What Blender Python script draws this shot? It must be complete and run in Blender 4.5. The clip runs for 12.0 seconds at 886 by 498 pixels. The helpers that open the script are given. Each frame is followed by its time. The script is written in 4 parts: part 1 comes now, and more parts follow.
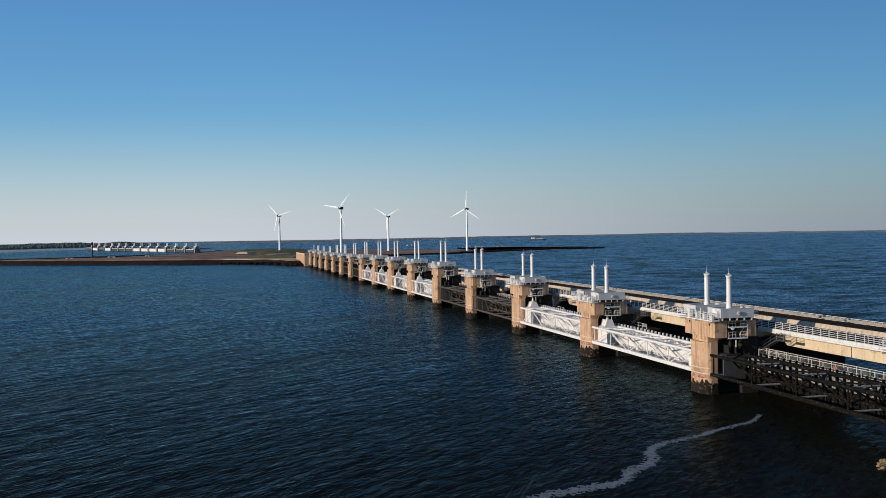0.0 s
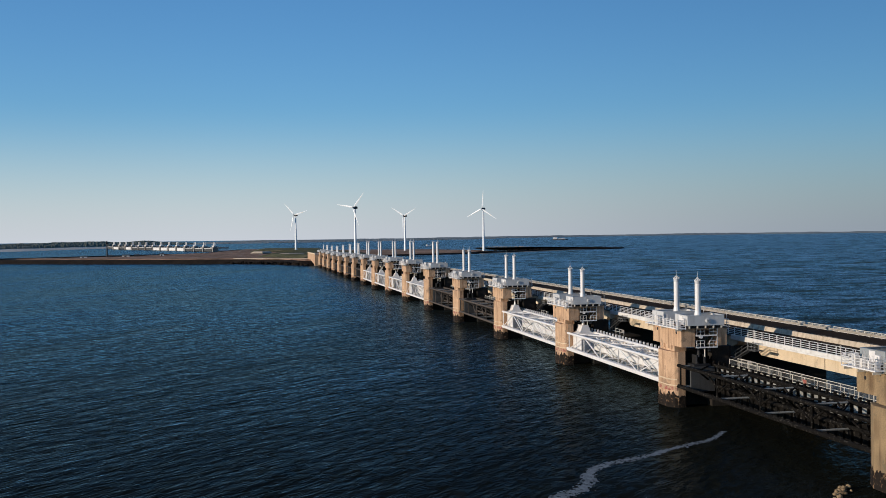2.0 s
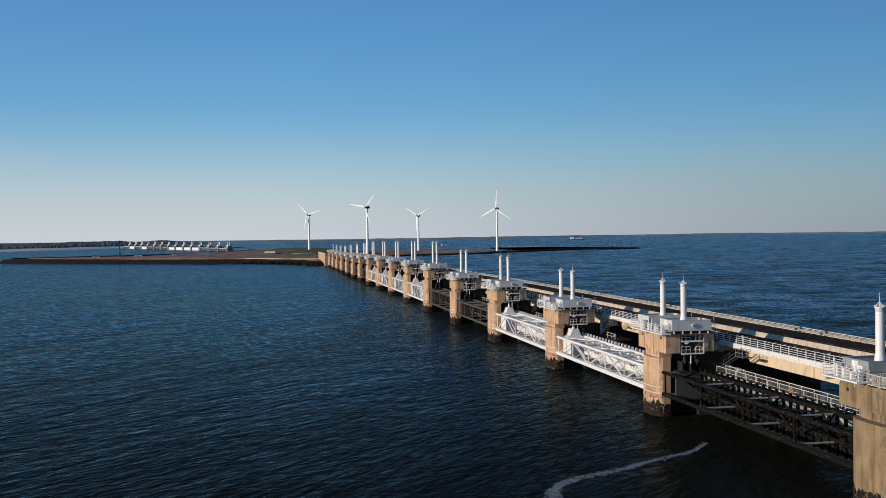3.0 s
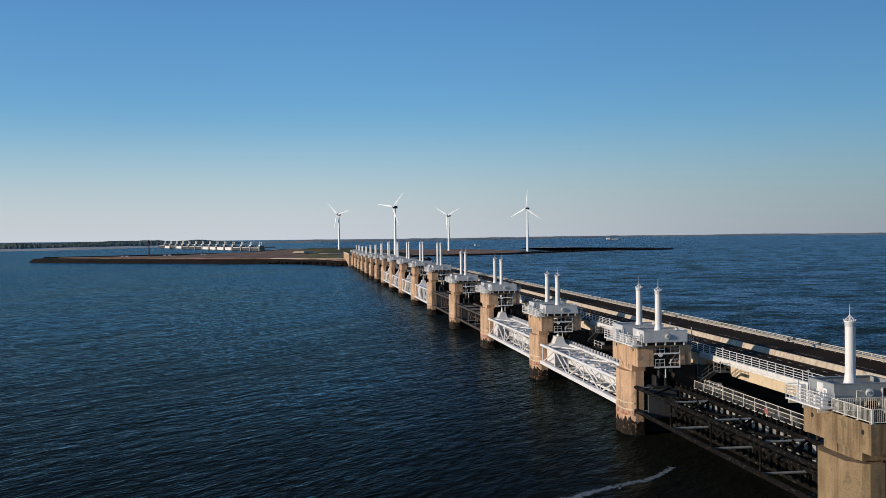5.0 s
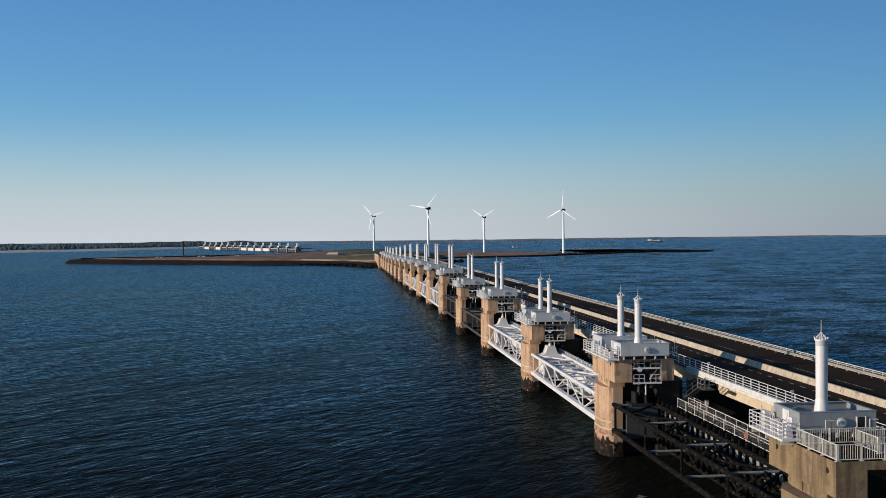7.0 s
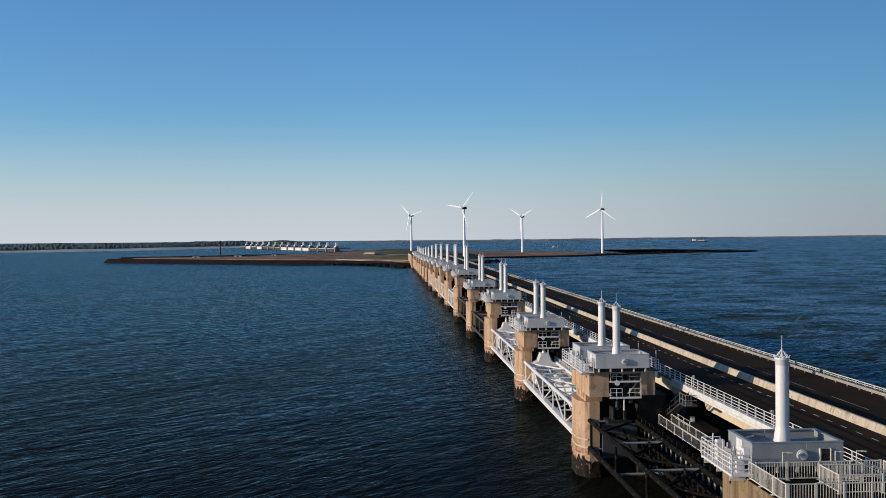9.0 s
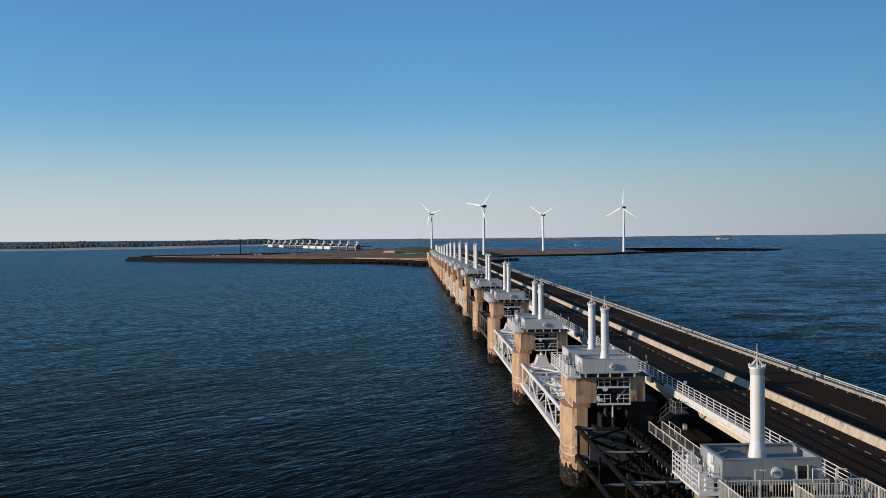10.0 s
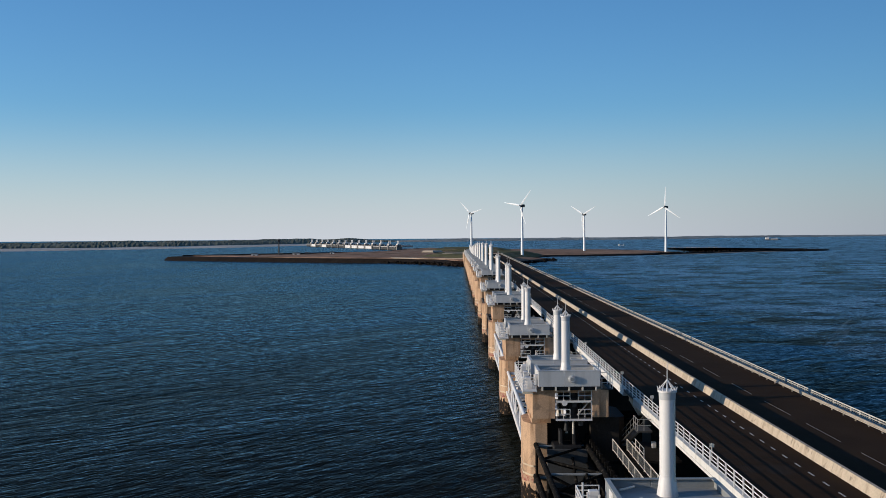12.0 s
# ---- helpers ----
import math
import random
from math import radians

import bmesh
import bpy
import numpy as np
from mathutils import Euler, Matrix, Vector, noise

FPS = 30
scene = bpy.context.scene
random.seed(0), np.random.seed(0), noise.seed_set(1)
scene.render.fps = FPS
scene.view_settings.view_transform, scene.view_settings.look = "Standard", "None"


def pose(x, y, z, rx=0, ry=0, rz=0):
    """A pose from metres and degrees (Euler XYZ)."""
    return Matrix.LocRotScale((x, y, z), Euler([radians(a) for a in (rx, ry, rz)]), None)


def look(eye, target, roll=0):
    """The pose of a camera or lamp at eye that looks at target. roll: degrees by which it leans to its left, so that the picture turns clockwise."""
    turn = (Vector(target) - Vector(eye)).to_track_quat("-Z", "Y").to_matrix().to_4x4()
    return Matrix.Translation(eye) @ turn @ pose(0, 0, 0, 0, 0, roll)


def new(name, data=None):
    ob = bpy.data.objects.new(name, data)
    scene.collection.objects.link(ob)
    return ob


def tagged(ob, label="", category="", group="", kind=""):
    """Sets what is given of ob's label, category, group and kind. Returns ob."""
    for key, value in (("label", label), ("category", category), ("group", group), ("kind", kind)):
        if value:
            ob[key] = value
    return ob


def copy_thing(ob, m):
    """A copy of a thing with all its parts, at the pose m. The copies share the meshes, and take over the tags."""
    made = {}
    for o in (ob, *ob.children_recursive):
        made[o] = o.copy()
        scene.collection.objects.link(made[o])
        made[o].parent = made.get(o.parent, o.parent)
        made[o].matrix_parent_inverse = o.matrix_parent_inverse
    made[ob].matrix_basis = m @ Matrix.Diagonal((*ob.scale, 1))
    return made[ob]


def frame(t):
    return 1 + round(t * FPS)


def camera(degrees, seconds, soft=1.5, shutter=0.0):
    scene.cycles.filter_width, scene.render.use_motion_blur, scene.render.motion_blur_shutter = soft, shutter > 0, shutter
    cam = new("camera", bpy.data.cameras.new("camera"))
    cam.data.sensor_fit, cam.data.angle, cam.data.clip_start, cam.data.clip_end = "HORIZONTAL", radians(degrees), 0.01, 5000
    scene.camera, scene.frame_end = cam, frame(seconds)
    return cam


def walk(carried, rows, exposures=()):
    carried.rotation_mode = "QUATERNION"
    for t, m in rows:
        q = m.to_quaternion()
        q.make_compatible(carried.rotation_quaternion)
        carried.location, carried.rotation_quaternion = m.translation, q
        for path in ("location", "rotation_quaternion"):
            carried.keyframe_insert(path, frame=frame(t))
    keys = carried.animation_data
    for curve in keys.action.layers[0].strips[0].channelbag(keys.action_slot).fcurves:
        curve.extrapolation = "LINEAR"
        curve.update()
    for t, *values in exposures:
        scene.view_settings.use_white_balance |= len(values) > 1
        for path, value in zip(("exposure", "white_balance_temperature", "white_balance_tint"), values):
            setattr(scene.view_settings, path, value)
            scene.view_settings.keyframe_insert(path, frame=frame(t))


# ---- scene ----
cam = camera(47.3, 12.0, soft=0.5)
PATH = [
    (0, (-77.884, -140.668, 25.811), (-77.427, -138.721, 25.779), -0.85),
    (0.5, (-74.73, -139.093, 25.789), (-74.286, -137.143, 25.754), -0.82),
    (1, (-71.563, -137.41, 25.794), (-71.131, -135.457, 25.761), -0.79),
    (1.5, (-68.274, -135.608, 25.797), (-67.854, -133.653, 25.764), -0.76),
    (2, (-64.851, -133.66, 25.805), (-64.443, -131.703, 25.773), -0.73),
    (2.5, (-61.254, -131.6, 25.815), (-60.863, -129.639, 25.783), -0.7),
    (3, (-57.832, -129.294, 25.868), (-57.459, -127.329, 25.836), -0.68),
    (3.5, (-54.505, -127.078, 25.888), (-54.15, -125.11, 25.853), -0.65),
    (5.5, (-42.445, -118.724, 26.009), (-42.167, -116.744, 25.979), -0.53),
    (6, (-39.736, -116.627, 26.057), (-39.478, -114.644, 26.027), -0.5),
    (6.5, (-37.068, -114.645, 26.096), (-36.833, -112.659, 26.066), -0.49),
    (7, (-34.545, -112.741, 26.129), (-34.331, -110.753, 26.101), -0.49),
    (9, (-24.846, -105.009, 26.222), (-24.72, -103.013, 26.194), -0.46),
    (9.5, (-22.581, -103.059, 26.259), (-22.477, -101.062, 26.229), -0.45),
    (10, (-20.256, -101.101, 26.254), (-20.177, -99.103, 26.223), -0.45),
    (10.5, (-17.981, -99.13, 26.257), (-17.923, -97.131, 26.226), -0.44),
    (11, (-15.633, -97.273, 26.24), (-15.599, -95.273, 26.209), -0.43),
    (11.5, (-13.205, -95.536, 26.28), (-13.195, -93.536, 26.249), -0.43),
    (12, (-10.658, -93.839, 26.286), (-10.672, -91.84, 26.255), -0.42),
]
walk(cam, [(t, look(eye, target, lean)) for t, eye, target, lean in PATH], exposures=[(0.0, 0.0, 5200, 4), (12.0, 0.0, 5200, 4)])

# ---- light ----
SUN_EL, SUN_AZ = 12.0, 259.0          # degrees; azimuth clockwise from +y
world = bpy.data.worlds.new("world")
scene.world = world
world.use_nodes = True
wt = world.node_tree
wt.nodes.clear()
sky = wt.nodes.new("ShaderNodeTexSky")
sky.sky_type = "NISHITA"
sky.sun_disc = False
sky.sun_elevation, sky.sun_rotation = radians(SUN_EL), radians(SUN_AZ)
sky.air_density, sky.dust_density, sky.ozone_density = 1.0, 0.25, 3.7
back = wt.nodes.new("ShaderNodeBackground")
back.inputs["Strength"].default_value = 0.116
wout = wt.nodes.new("ShaderNodeOutputWorld")
# haze that pales the sky towards the horizon
wco = wt.nodes.new("ShaderNodeTexCoord")
wsep = wt.nodes.new("ShaderNodeSeparateXYZ")
wt.links.new(wco.outputs["Generated"], wsep.inputs[0])
wfade = wt.nodes.new("ShaderNodeMapRange")
wfade.interpolation_type = "SMOOTHSTEP"
wfade.inputs["From Min"].default_value, wfade.inputs["From Max"].default_value = -0.05, 0.13
wfade.inputs["To Min"].default_value, wfade.inputs["To Max"].default_value = 0.95, 0.0
wt.links.new(wsep.outputs["Z"], wfade.inputs["Value"])
wmix = wt.nodes.new("ShaderNodeMix")
wmix.data_type = "RGBA"
wt.links.new(wfade.outputs[0], wmix.inputs["Factor"])
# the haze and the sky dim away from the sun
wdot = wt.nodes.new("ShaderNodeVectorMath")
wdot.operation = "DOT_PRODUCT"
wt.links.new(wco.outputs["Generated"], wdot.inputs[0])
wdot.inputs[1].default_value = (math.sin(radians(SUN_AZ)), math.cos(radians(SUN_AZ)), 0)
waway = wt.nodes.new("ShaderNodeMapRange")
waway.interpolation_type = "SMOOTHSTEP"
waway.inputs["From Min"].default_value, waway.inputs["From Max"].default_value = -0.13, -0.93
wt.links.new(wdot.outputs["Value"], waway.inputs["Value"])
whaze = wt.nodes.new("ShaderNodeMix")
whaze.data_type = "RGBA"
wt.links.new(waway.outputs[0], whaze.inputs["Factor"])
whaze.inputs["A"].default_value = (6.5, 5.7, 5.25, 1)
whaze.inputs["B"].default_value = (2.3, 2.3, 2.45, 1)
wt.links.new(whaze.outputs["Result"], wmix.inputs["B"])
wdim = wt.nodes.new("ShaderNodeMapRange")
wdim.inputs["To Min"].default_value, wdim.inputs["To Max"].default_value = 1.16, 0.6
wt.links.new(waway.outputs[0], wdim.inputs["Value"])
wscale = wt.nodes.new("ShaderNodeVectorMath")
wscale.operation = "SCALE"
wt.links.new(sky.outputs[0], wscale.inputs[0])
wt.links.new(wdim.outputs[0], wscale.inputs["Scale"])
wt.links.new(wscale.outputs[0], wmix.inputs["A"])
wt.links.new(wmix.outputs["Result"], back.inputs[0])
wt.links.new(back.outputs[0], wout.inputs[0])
sun = new("sun", bpy.data.lights.new("sun", "SUN"))
sun.data.energy, sun.data.angle, sun.data.color = 5.0, radians(0.5), (1.0, 0.75, 0.51)
SD = Vector((math.sin(radians(SUN_AZ)) * math.cos(radians(SUN_EL)), math.cos(radians(SUN_AZ)) * math.cos(radians(SUN_EL)), math.sin(radians(SUN_EL))))
sun.matrix_world = look(SD * 200, (0, 0, 0))


# ---- materials ----
def mat(name, base, rough=0.6, metal=0.0, vary=0.25, scale=0.6, fine=9.0, bump=0.15, streak=0.0, dirt=None, amount=0.0, dirt_scale=0.5, spec=0.5):
    """A painted, concrete or steel surface: colour varied at two scales, optional streaks running down, dirt in patches, fine relief."""
    m = bpy.data.materials.new(name)
    m.use_nodes = True
    n, l = m.node_tree.nodes, m.node_tree.links
    b = n["Principled BSDF"]
    b.inputs["Roughness"].default_value, b.inputs["Metallic"].default_value = rough, metal
    b.inputs["Specular IOR Level"].default_value = spec
    co = n.new("ShaderNodeTexCoord")
    info = n.new("ShaderNodeObjectInfo")
    shift = n.new("ShaderNodeVectorMath")
    shift.operation = "MULTIPLY_ADD"
    l.new(info.outputs["Random"], shift.inputs[0])
    shift.inputs[1].default_value = (31, 17, 23)
    l.new(co.outputs["Object"], shift.inputs[2])
    big = n.new("ShaderNodeTexNoise")
    big.inputs["Scale"].default_value, big.inputs["Detail"].default_value = scale, 5
    small = n.new("ShaderNodeTexNoise")
    small.inputs["Scale"].default_value, small.inputs["Detail"].default_value = fine, 4
    l.new(shift.outputs[0], big.inputs["Vector"])
    l.new(shift.outputs[0], small.inputs["Vector"])
    mix = n.new("ShaderNodeMath")
    mix.operation = "ADD"
    l.new(big.outputs[0], mix.inputs[0])
    l.new(small.outputs[0], mix.inputs[1])
    ramp = n.new("ShaderNodeMapRange")
    ramp.inputs["From Min"].default_value, ramp.inputs["From Max"].default_value = 0.6, 1.4
    ramp.inputs["To Min"].default_value, ramp.inputs["To Max"].default_value = 1 - vary, 1 + vary
    l.new(mix.outputs[0], ramp.inputs["Value"])
    col = n.new("ShaderNodeVectorMath")
    col.operation = "SCALE"
    col.inputs[0].default_value = base
    l.new(ramp.outputs[0], col.inputs["Scale"])
    out = col.outputs[0]
    if streak:
        mp = n.new("ShaderNodeMapping")
        mp.inputs["Scale"].default_value = (0.9, 0.9, 0.1)
        l.new(shift.outputs[0], mp.inputs[0])
        st = n.new("ShaderNodeTexNoise")
        st.inputs["Scale"].default_value, st.inputs["Detail"].default_value = 1.6, 6
        l.new(mp.outputs[0], st.inputs["Vector"])
        sr = n.new("ShaderNodeMapRange")
        sr.inputs["From Min"].default_value, sr.inputs["From Max"].default_value = 0.5, 0.72
        sr.inputs["To Max"].default_value = streak
        l.new(st.outputs[0], sr.inputs["Value"])
        mx = n.new("ShaderNodeMix")
        mx.data_type = "RGBA"
        mx.blend_type = "MULTIPLY"
        l.new(sr.outputs[0], mx.inputs["Factor"])
        l.new(out, mx.inputs["A"])
        mx.inputs["B"].default_value = (0.34, 0.26, 0.18, 1)
        out = mx.outputs["Result"]
    if dirt:
        dn = n.new("ShaderNodeTexNoise")
        dn.inputs["Scale"].default_value, dn.inputs["Detail"].default_value, dn.inputs["Roughness"].default_value = dirt_scale, 8, 0.65
        l.new(shift.outputs[0], dn.inputs["Vector"])
        dr = n.new("ShaderNodeMapRange")
        dr.inputs["From Min"].default_value, dr.inputs["From Max"].default_value = 0.62 - amount * 0.3, 0.7 - amount * 0.25
        l.new(dn.outputs[0], dr.inputs["Value"])
        mx = n.new("ShaderNodeMix")
        mx.data_type = "RGBA"
        l.new(dr.outputs[0], mx.inputs["Factor"])
        l.new(out, mx.inputs["A"])
        mx.inputs["B"].default_value = (*dirt, 1)
        out = mx.outputs["Result"]
    l.new(out, b.inputs["Base Color"])
    if bump:
        bp = n.new("ShaderNodeBump")
        bp.inputs["Strength"].default_value, bp.inputs["Distance"].default_value = bump, 0.05
        l.new(small.outputs[0], bp.inputs["Height"])
        l.new(bp.outputs[0], b.inputs["Normal"])
    return m


CONCRETE = mat("tan_concrete", (0.45, 0.288, 0.165), 0.85, vary=0.3, scale=0.5, streak=0.9, dirt=(0.26, 0.17, 0.10), amount=0.22, dirt_scale=0.7)
TIDE = mat("tidal_growth", (0.014, 0.010, 0.007), 0.9, spec=0.15, vary=0.6, scale=1.4, fine=5, bump=0.9, dirt=(0.22, 0.135, 0.07), amount=0.16, dirt_scale=2.2)
STAINED = mat("stained_ochre_concrete", (0.215, 0.145, 0.070), 0.85, vary=0.4, scale=0.4, streak=1.0, dirt=(0.13, 0.095, 0.05), amount=0.2, dirt_scale=1.1)
# concrete under heads, houses and deck: their shade is put into the base colour
SHADECON = mat("dark_wet_concrete", (0.022, 0.018, 0.014), 0.8, spec=0.2, vary=0.5, scale=0.6, bump=0.3, dirt=(0.05, 0.038, 0.028), amount=0.1)
PALE = mat("pale_concrete", (0.56, 0.44, 0.29), 0.8, vary=0.15, streak=0.35, dirt=(0.30, 0.24, 0.17), amount=0.1)
BARRIER = mat("weathered_barrier_concrete", (0.46, 0.37, 0.26), 0.85, vary=0.2, scale=0.9, streak=0.5, dirt=(0.22, 0.17, 0.12), amount=0.16, dirt_scale=1.6)
WHITE = mat("white_paint", (0.67, 0.63, 0.585), 0.45, vary=0.05, scale=0.7, bump=0.03, streak=0.18)
GREY = mat("light_grey_paint", (0.47, 0.455, 0.435), 0.5, vary=0.08, scale=0.6, bump=0.03, streak=0.2)
SLATE_PAINT = mat("slate_grey_paint", (0.235, 0.24, 0.235), 0.5, vary=0.1, scale=0.6, bump=0.03, streak=0.2)
RED = mat("faded_red_paint", (0.25, 0.07, 0.05), 0.8, vary=0.35, scale=1.5, dirt=(0.36, 0.24, 0.14), amount=0.62, dirt_scale=1.2)
DARK = mat("dark_fouled_steel", (0.008, 0.007, 0.006), 0.9, spec=0.04, vary=0.5, scale=1.2, fine=7, bump=0.5, dirt=(0.058, 0.050, 0.041), amount=0.2, dirt_scale=3.0)
SLATE = mat("grey_steel_plate", (0.055, 0.053, 0.050), 0.7, spec=0.25, vary=0.3, scale=1.0, bump=0.1, streak=0.5)
BLACK = mat("black_machinery", (0.016, 0.015, 0.015), 0.6, spec=0.25, vary=0.5, scale=2.0, bump=0.2)
ASPHALT = mat("asphalt", (0.032, 0.0185, 0.0095), 0.95, spec=0.05, vary=0.3, scale=0.25, fine=14, bump=0.3, dirt=(0.034, 0.024, 0.017), amount=0.1, dirt_scale=0.15)
PAINT = mat("road_paint", (0.40, 0.37, 0.32), 0.7, vary=0.2, scale=2)
FASCIA = mat("off_white_fascia", (0.62, 0.58, 0.52), 0.7, vary=0.1, scale=0.5, streak=0.3)
GALV = mat("galvanised_steel", (0.60, 0.54, 0.44), 0.5, metal=0.0, vary=0.15, bump=0.05)
DULL = mat("dull_galvanised_steel", (0.34, 0.29, 0.225), 0.6, vary=0.25, bump=0.05, streak=0.3)
GLASS = mat("dark_window", (0.01, 0.012, 0.015), 0.1, vary=0.1, bump=0)
ROCK = mat("wet_rock", (0.017, 0.013, 0.010), 0.8, spec=0.04, vary=0.6, scale=0.15, fine=0.9, bump=1.0)
SAND = mat("grass_and_sand", (0.29, 0.18, 0.115), 0.95, spec=0.04, vary=0.6, scale=0.02, fine=0.12, bump=0.3, dirt=(0.13, 0.085, 0.048), amount=0.35, dirt_scale=0.045)
GRASS = mat("dry_grass", (0.115, 0.105, 0.050), 0.95, spec=0.04, vary=0.5, scale=0.03, fine=0.2, bump=0.3, dirt=(0.22, 0.15, 0.09), amount=0.2, dirt_scale=0.06)
PAVE = mat("pale_paving", (0.42, 0.34, 0.25), 0.9, spec=0.04, vary=0.2, scale=0.05, fine=0.8)
WEATHERED = mat("weathered_brown_steel", (0.075, 0.060, 0.048), 0.8, spec=0.2, vary=0.4, scale=1.0, streak=0.4)
PANEL = mat("grey_buffer_steel", (0.24, 0.235, 0.22), 0.7, spec=0.2, vary=0.35, scale=1.2, streak=0.4)
# far land: haze of the distance is mixed into this pale grey base
HILLS = mat("far_low_hills", (0.24, 0.245, 0.225), 1.0, spec=0.04, vary=0.6, scale=0.008, fine=0.09, bump=0, dirt=(0.38, 0.35, 0.33), amount=0.06, dirt_scale=0.03)
FAR = mat("far_woods", (0.125, 0.130, 0.098), 1.0, spec=0.04, vary=0.6, scale=0.01, fine=0.12, bump=0, dirt=(0.26, 0.24, 0.20), amount=0.16, dirt_scale=0.05)
BEACH = mat("far_beach", (0.46, 0.42, 0.37), 1.0, spec=0.04, vary=0.25, scale=0.006, fine=0.05, bump=0)
FOAM = mat("sea_foam", (0.15, 0.16, 0.165), 0.9, vary=0.55, scale=0.9, fine=3.5, bump=0.1)
TURB = mat("turbine_white", (0.76, 0.76, 0.75), 0.4, vary=0.04, scale=0.2, bump=0.0)


def sea_material():
    """Turbid sea water: dark body, blue-tinted gloss steeper than Fresnel, wind waves at four sizes, gusts, streaks of
    foam and the tide race.
    """
    m = bpy.data.materials.new("sea_water")
    m.use_nodes = True
    n, l = m.node_tree.nodes, m.node_tree.links
    n.remove(n["Principled BSDF"])
    body, gloss, fres, both = n.new("ShaderNodeBsdfDiffuse"), n.new("ShaderNodeBsdfGlossy"), n.new("ShaderNodeFresnel"), n.new("ShaderNodeMixShader")
    # the blue of higher sky in the reflections is put into the gloss colour
    gloss.inputs["Color"].default_value = (0.62, 0.86, 1.0, 1)
    fres.inputs["IOR"].default_value = 1.333
    geo = n.new("ShaderNodeNewGeometry")

    def field(size, turn, detail, rough=0.5, warp=0.0):
        """Noise with features of size (along, across) metres, its long side turned from +x."""
        mp = n.new("ShaderNodeMapping")
        mp.vector_type = "TEXTURE"
        mp.inputs["Scale"].default_value = (size[0], size[1], 1)
        mp.inputs["Rotation"].default_value = (0, 0, radians(turn))
        l.new(geo.outputs["Position"], mp.inputs[0])
        t = n.new("ShaderNodeTexNoise")
        t.inputs["Scale"].default_value, t.inputs["Detail"].default_value, t.inputs["Roughness"].default_value, t.inputs["Distortion"].default_value = 1.0, detail, rough, warp
        l.new(mp.outputs[0], t.inputs["Vector"])
        return t.outputs[0]

    def maths(kind, a, b):
        k = n.new("ShaderNodeMath")
        k.operation = kind
        for i, v in enumerate((a, b)):
            if isinstance(v, (int, float)):
                k.inputs[i].default_value = v
            else:
                l.new(v, k.inputs[i])
        return k.outputs[0]

    def span(v, a, b, c, d):
        r = n.new("ShaderNodeMapRange")
        for key, x in (("From Min", a), ("From Max", b), ("To Min", c), ("To Max", d)):
            r.inputs[key].default_value = x
        l.new(v, r.inputs["Value"])
        return r.outputs[0]

    # waves: crests run to the north-east
    total = None
    for size, turn, amp in (((26, 11), 40, 0.40), ((9, 3.4), 50, 0.28), ((3.4, 1.3), 44, 0.20), ((1.2, 0.55), 55, 0.09)):
        w = maths("MULTIPLY", field(size, turn, 3, 0.55, 0.3), amp)
        total = w if total is None else maths("ADD", total, w)
    gust = field((150, 38), 62, 5, 0.6, 0.4)
    total = maths("MULTIPLY", total, span(gust, 0.35, 0.65, 0.7, 1.25))
    bp = n.new("ShaderNodeBump")
    bp.inputs["Strength"].default_value, bp.inputs["Distance"].default_value = 1.0, 1.0
    l.new(total, bp.inputs["Height"])
    for shader in (body, gloss, fres):
        l.new(bp.outputs[0], shader.inputs["Normal"])
    # the tide race east of the bridge: patches of ruffled and slick water
    side = n.new("ShaderNodeSeparateXYZ")
    l.new(geo.outputs["Position"], side.inputs[0])
    east = span(side.outputs[0], 22.0, 60.0, 0.0, 1.0)
    rips = span(field((26, 15), 10, 9, 0.78, 0.8), 0.42, 0.6, -0.08, 0.26)
    rough = maths("ADD", span(gust, 0.35, 0.65, 0.16, 0.25), maths("MULTIPLY", east, rips))
    l.new(rough, gloss.inputs["Roughness"])
    # foam: thin streaks along the current
    line = maths("MULTIPLY", span(field((120, 3.2), 62, 9, 0.66, 0.25), 0.61, 0.76, 0.0, 1.0), span(field((60, 60), 0, 4), 0.45, 0.6, 0.0, 1.0))
    fleck = maths("MULTIPLY", span(field((14, 5), 15, 10, 0.75, 0.5), 0.6, 0.75, 0.0, 0.7), east)
    mx = n.new("ShaderNodeMix")
    mx.data_type = "RGBA"
    l.new(maths("MAXIMUM", line, fleck), mx.inputs["Factor"])
    mx.inputs["A"].default_value = (0.0085, 0.0082, 0.0050, 1)
    mx.inputs["B"].default_value = (0.16, 0.18, 0.18, 1)
    l.new(mx.outputs["Result"], body.inputs["Color"])
    # light and dark of small far ripples, painted into the gloss strength
    ruffle = span(field((2.2, 0.9), 48, 6, 0.7), 0.38, 0.62, 0.35, 1.6)
    gain = maths("ADD", span(gust, 0.35, 0.65, 0.50, 0.65), maths("MULTIPLY", east, maths("MULTIPLY", maths("SUBTRACT", rips, 0.07), 2.7)))
    l.new(maths("MULTIPLY", maths("POWER", fres.outputs[0], 2.2), maths("MULTIPLY", gain, ruffle)), both.inputs[0])
    l.new(body.outputs[0], both.inputs[1])
    l.new(gloss.outputs[0], both.inputs[2])
    l.new(both.outputs[0], n["Material Output"].inputs["Surface"])
    return m


SEA = sea_material()


# ---- mesh tools ----
def box(bm, x0, x1, y0, y1, z0, z1, bevel=0.0):
    r = bmesh.ops.create_cube(bm, size=1.0, matrix=Matrix.Translation(((x0 + x1) / 2, (y0 + y1) / 2, (z0 + z1) / 2)) @ Matrix.Diagonal((abs(x1 - x0), abs(y1 - y0), abs(z1 - z0), 1)))
    if bevel:
        es = {e for v in r["verts"] for e in v.link_edges}
        bmesh.ops.bevel(bm, geom=list(es), offset=bevel, segments=1, affect="EDGES")
    return bm


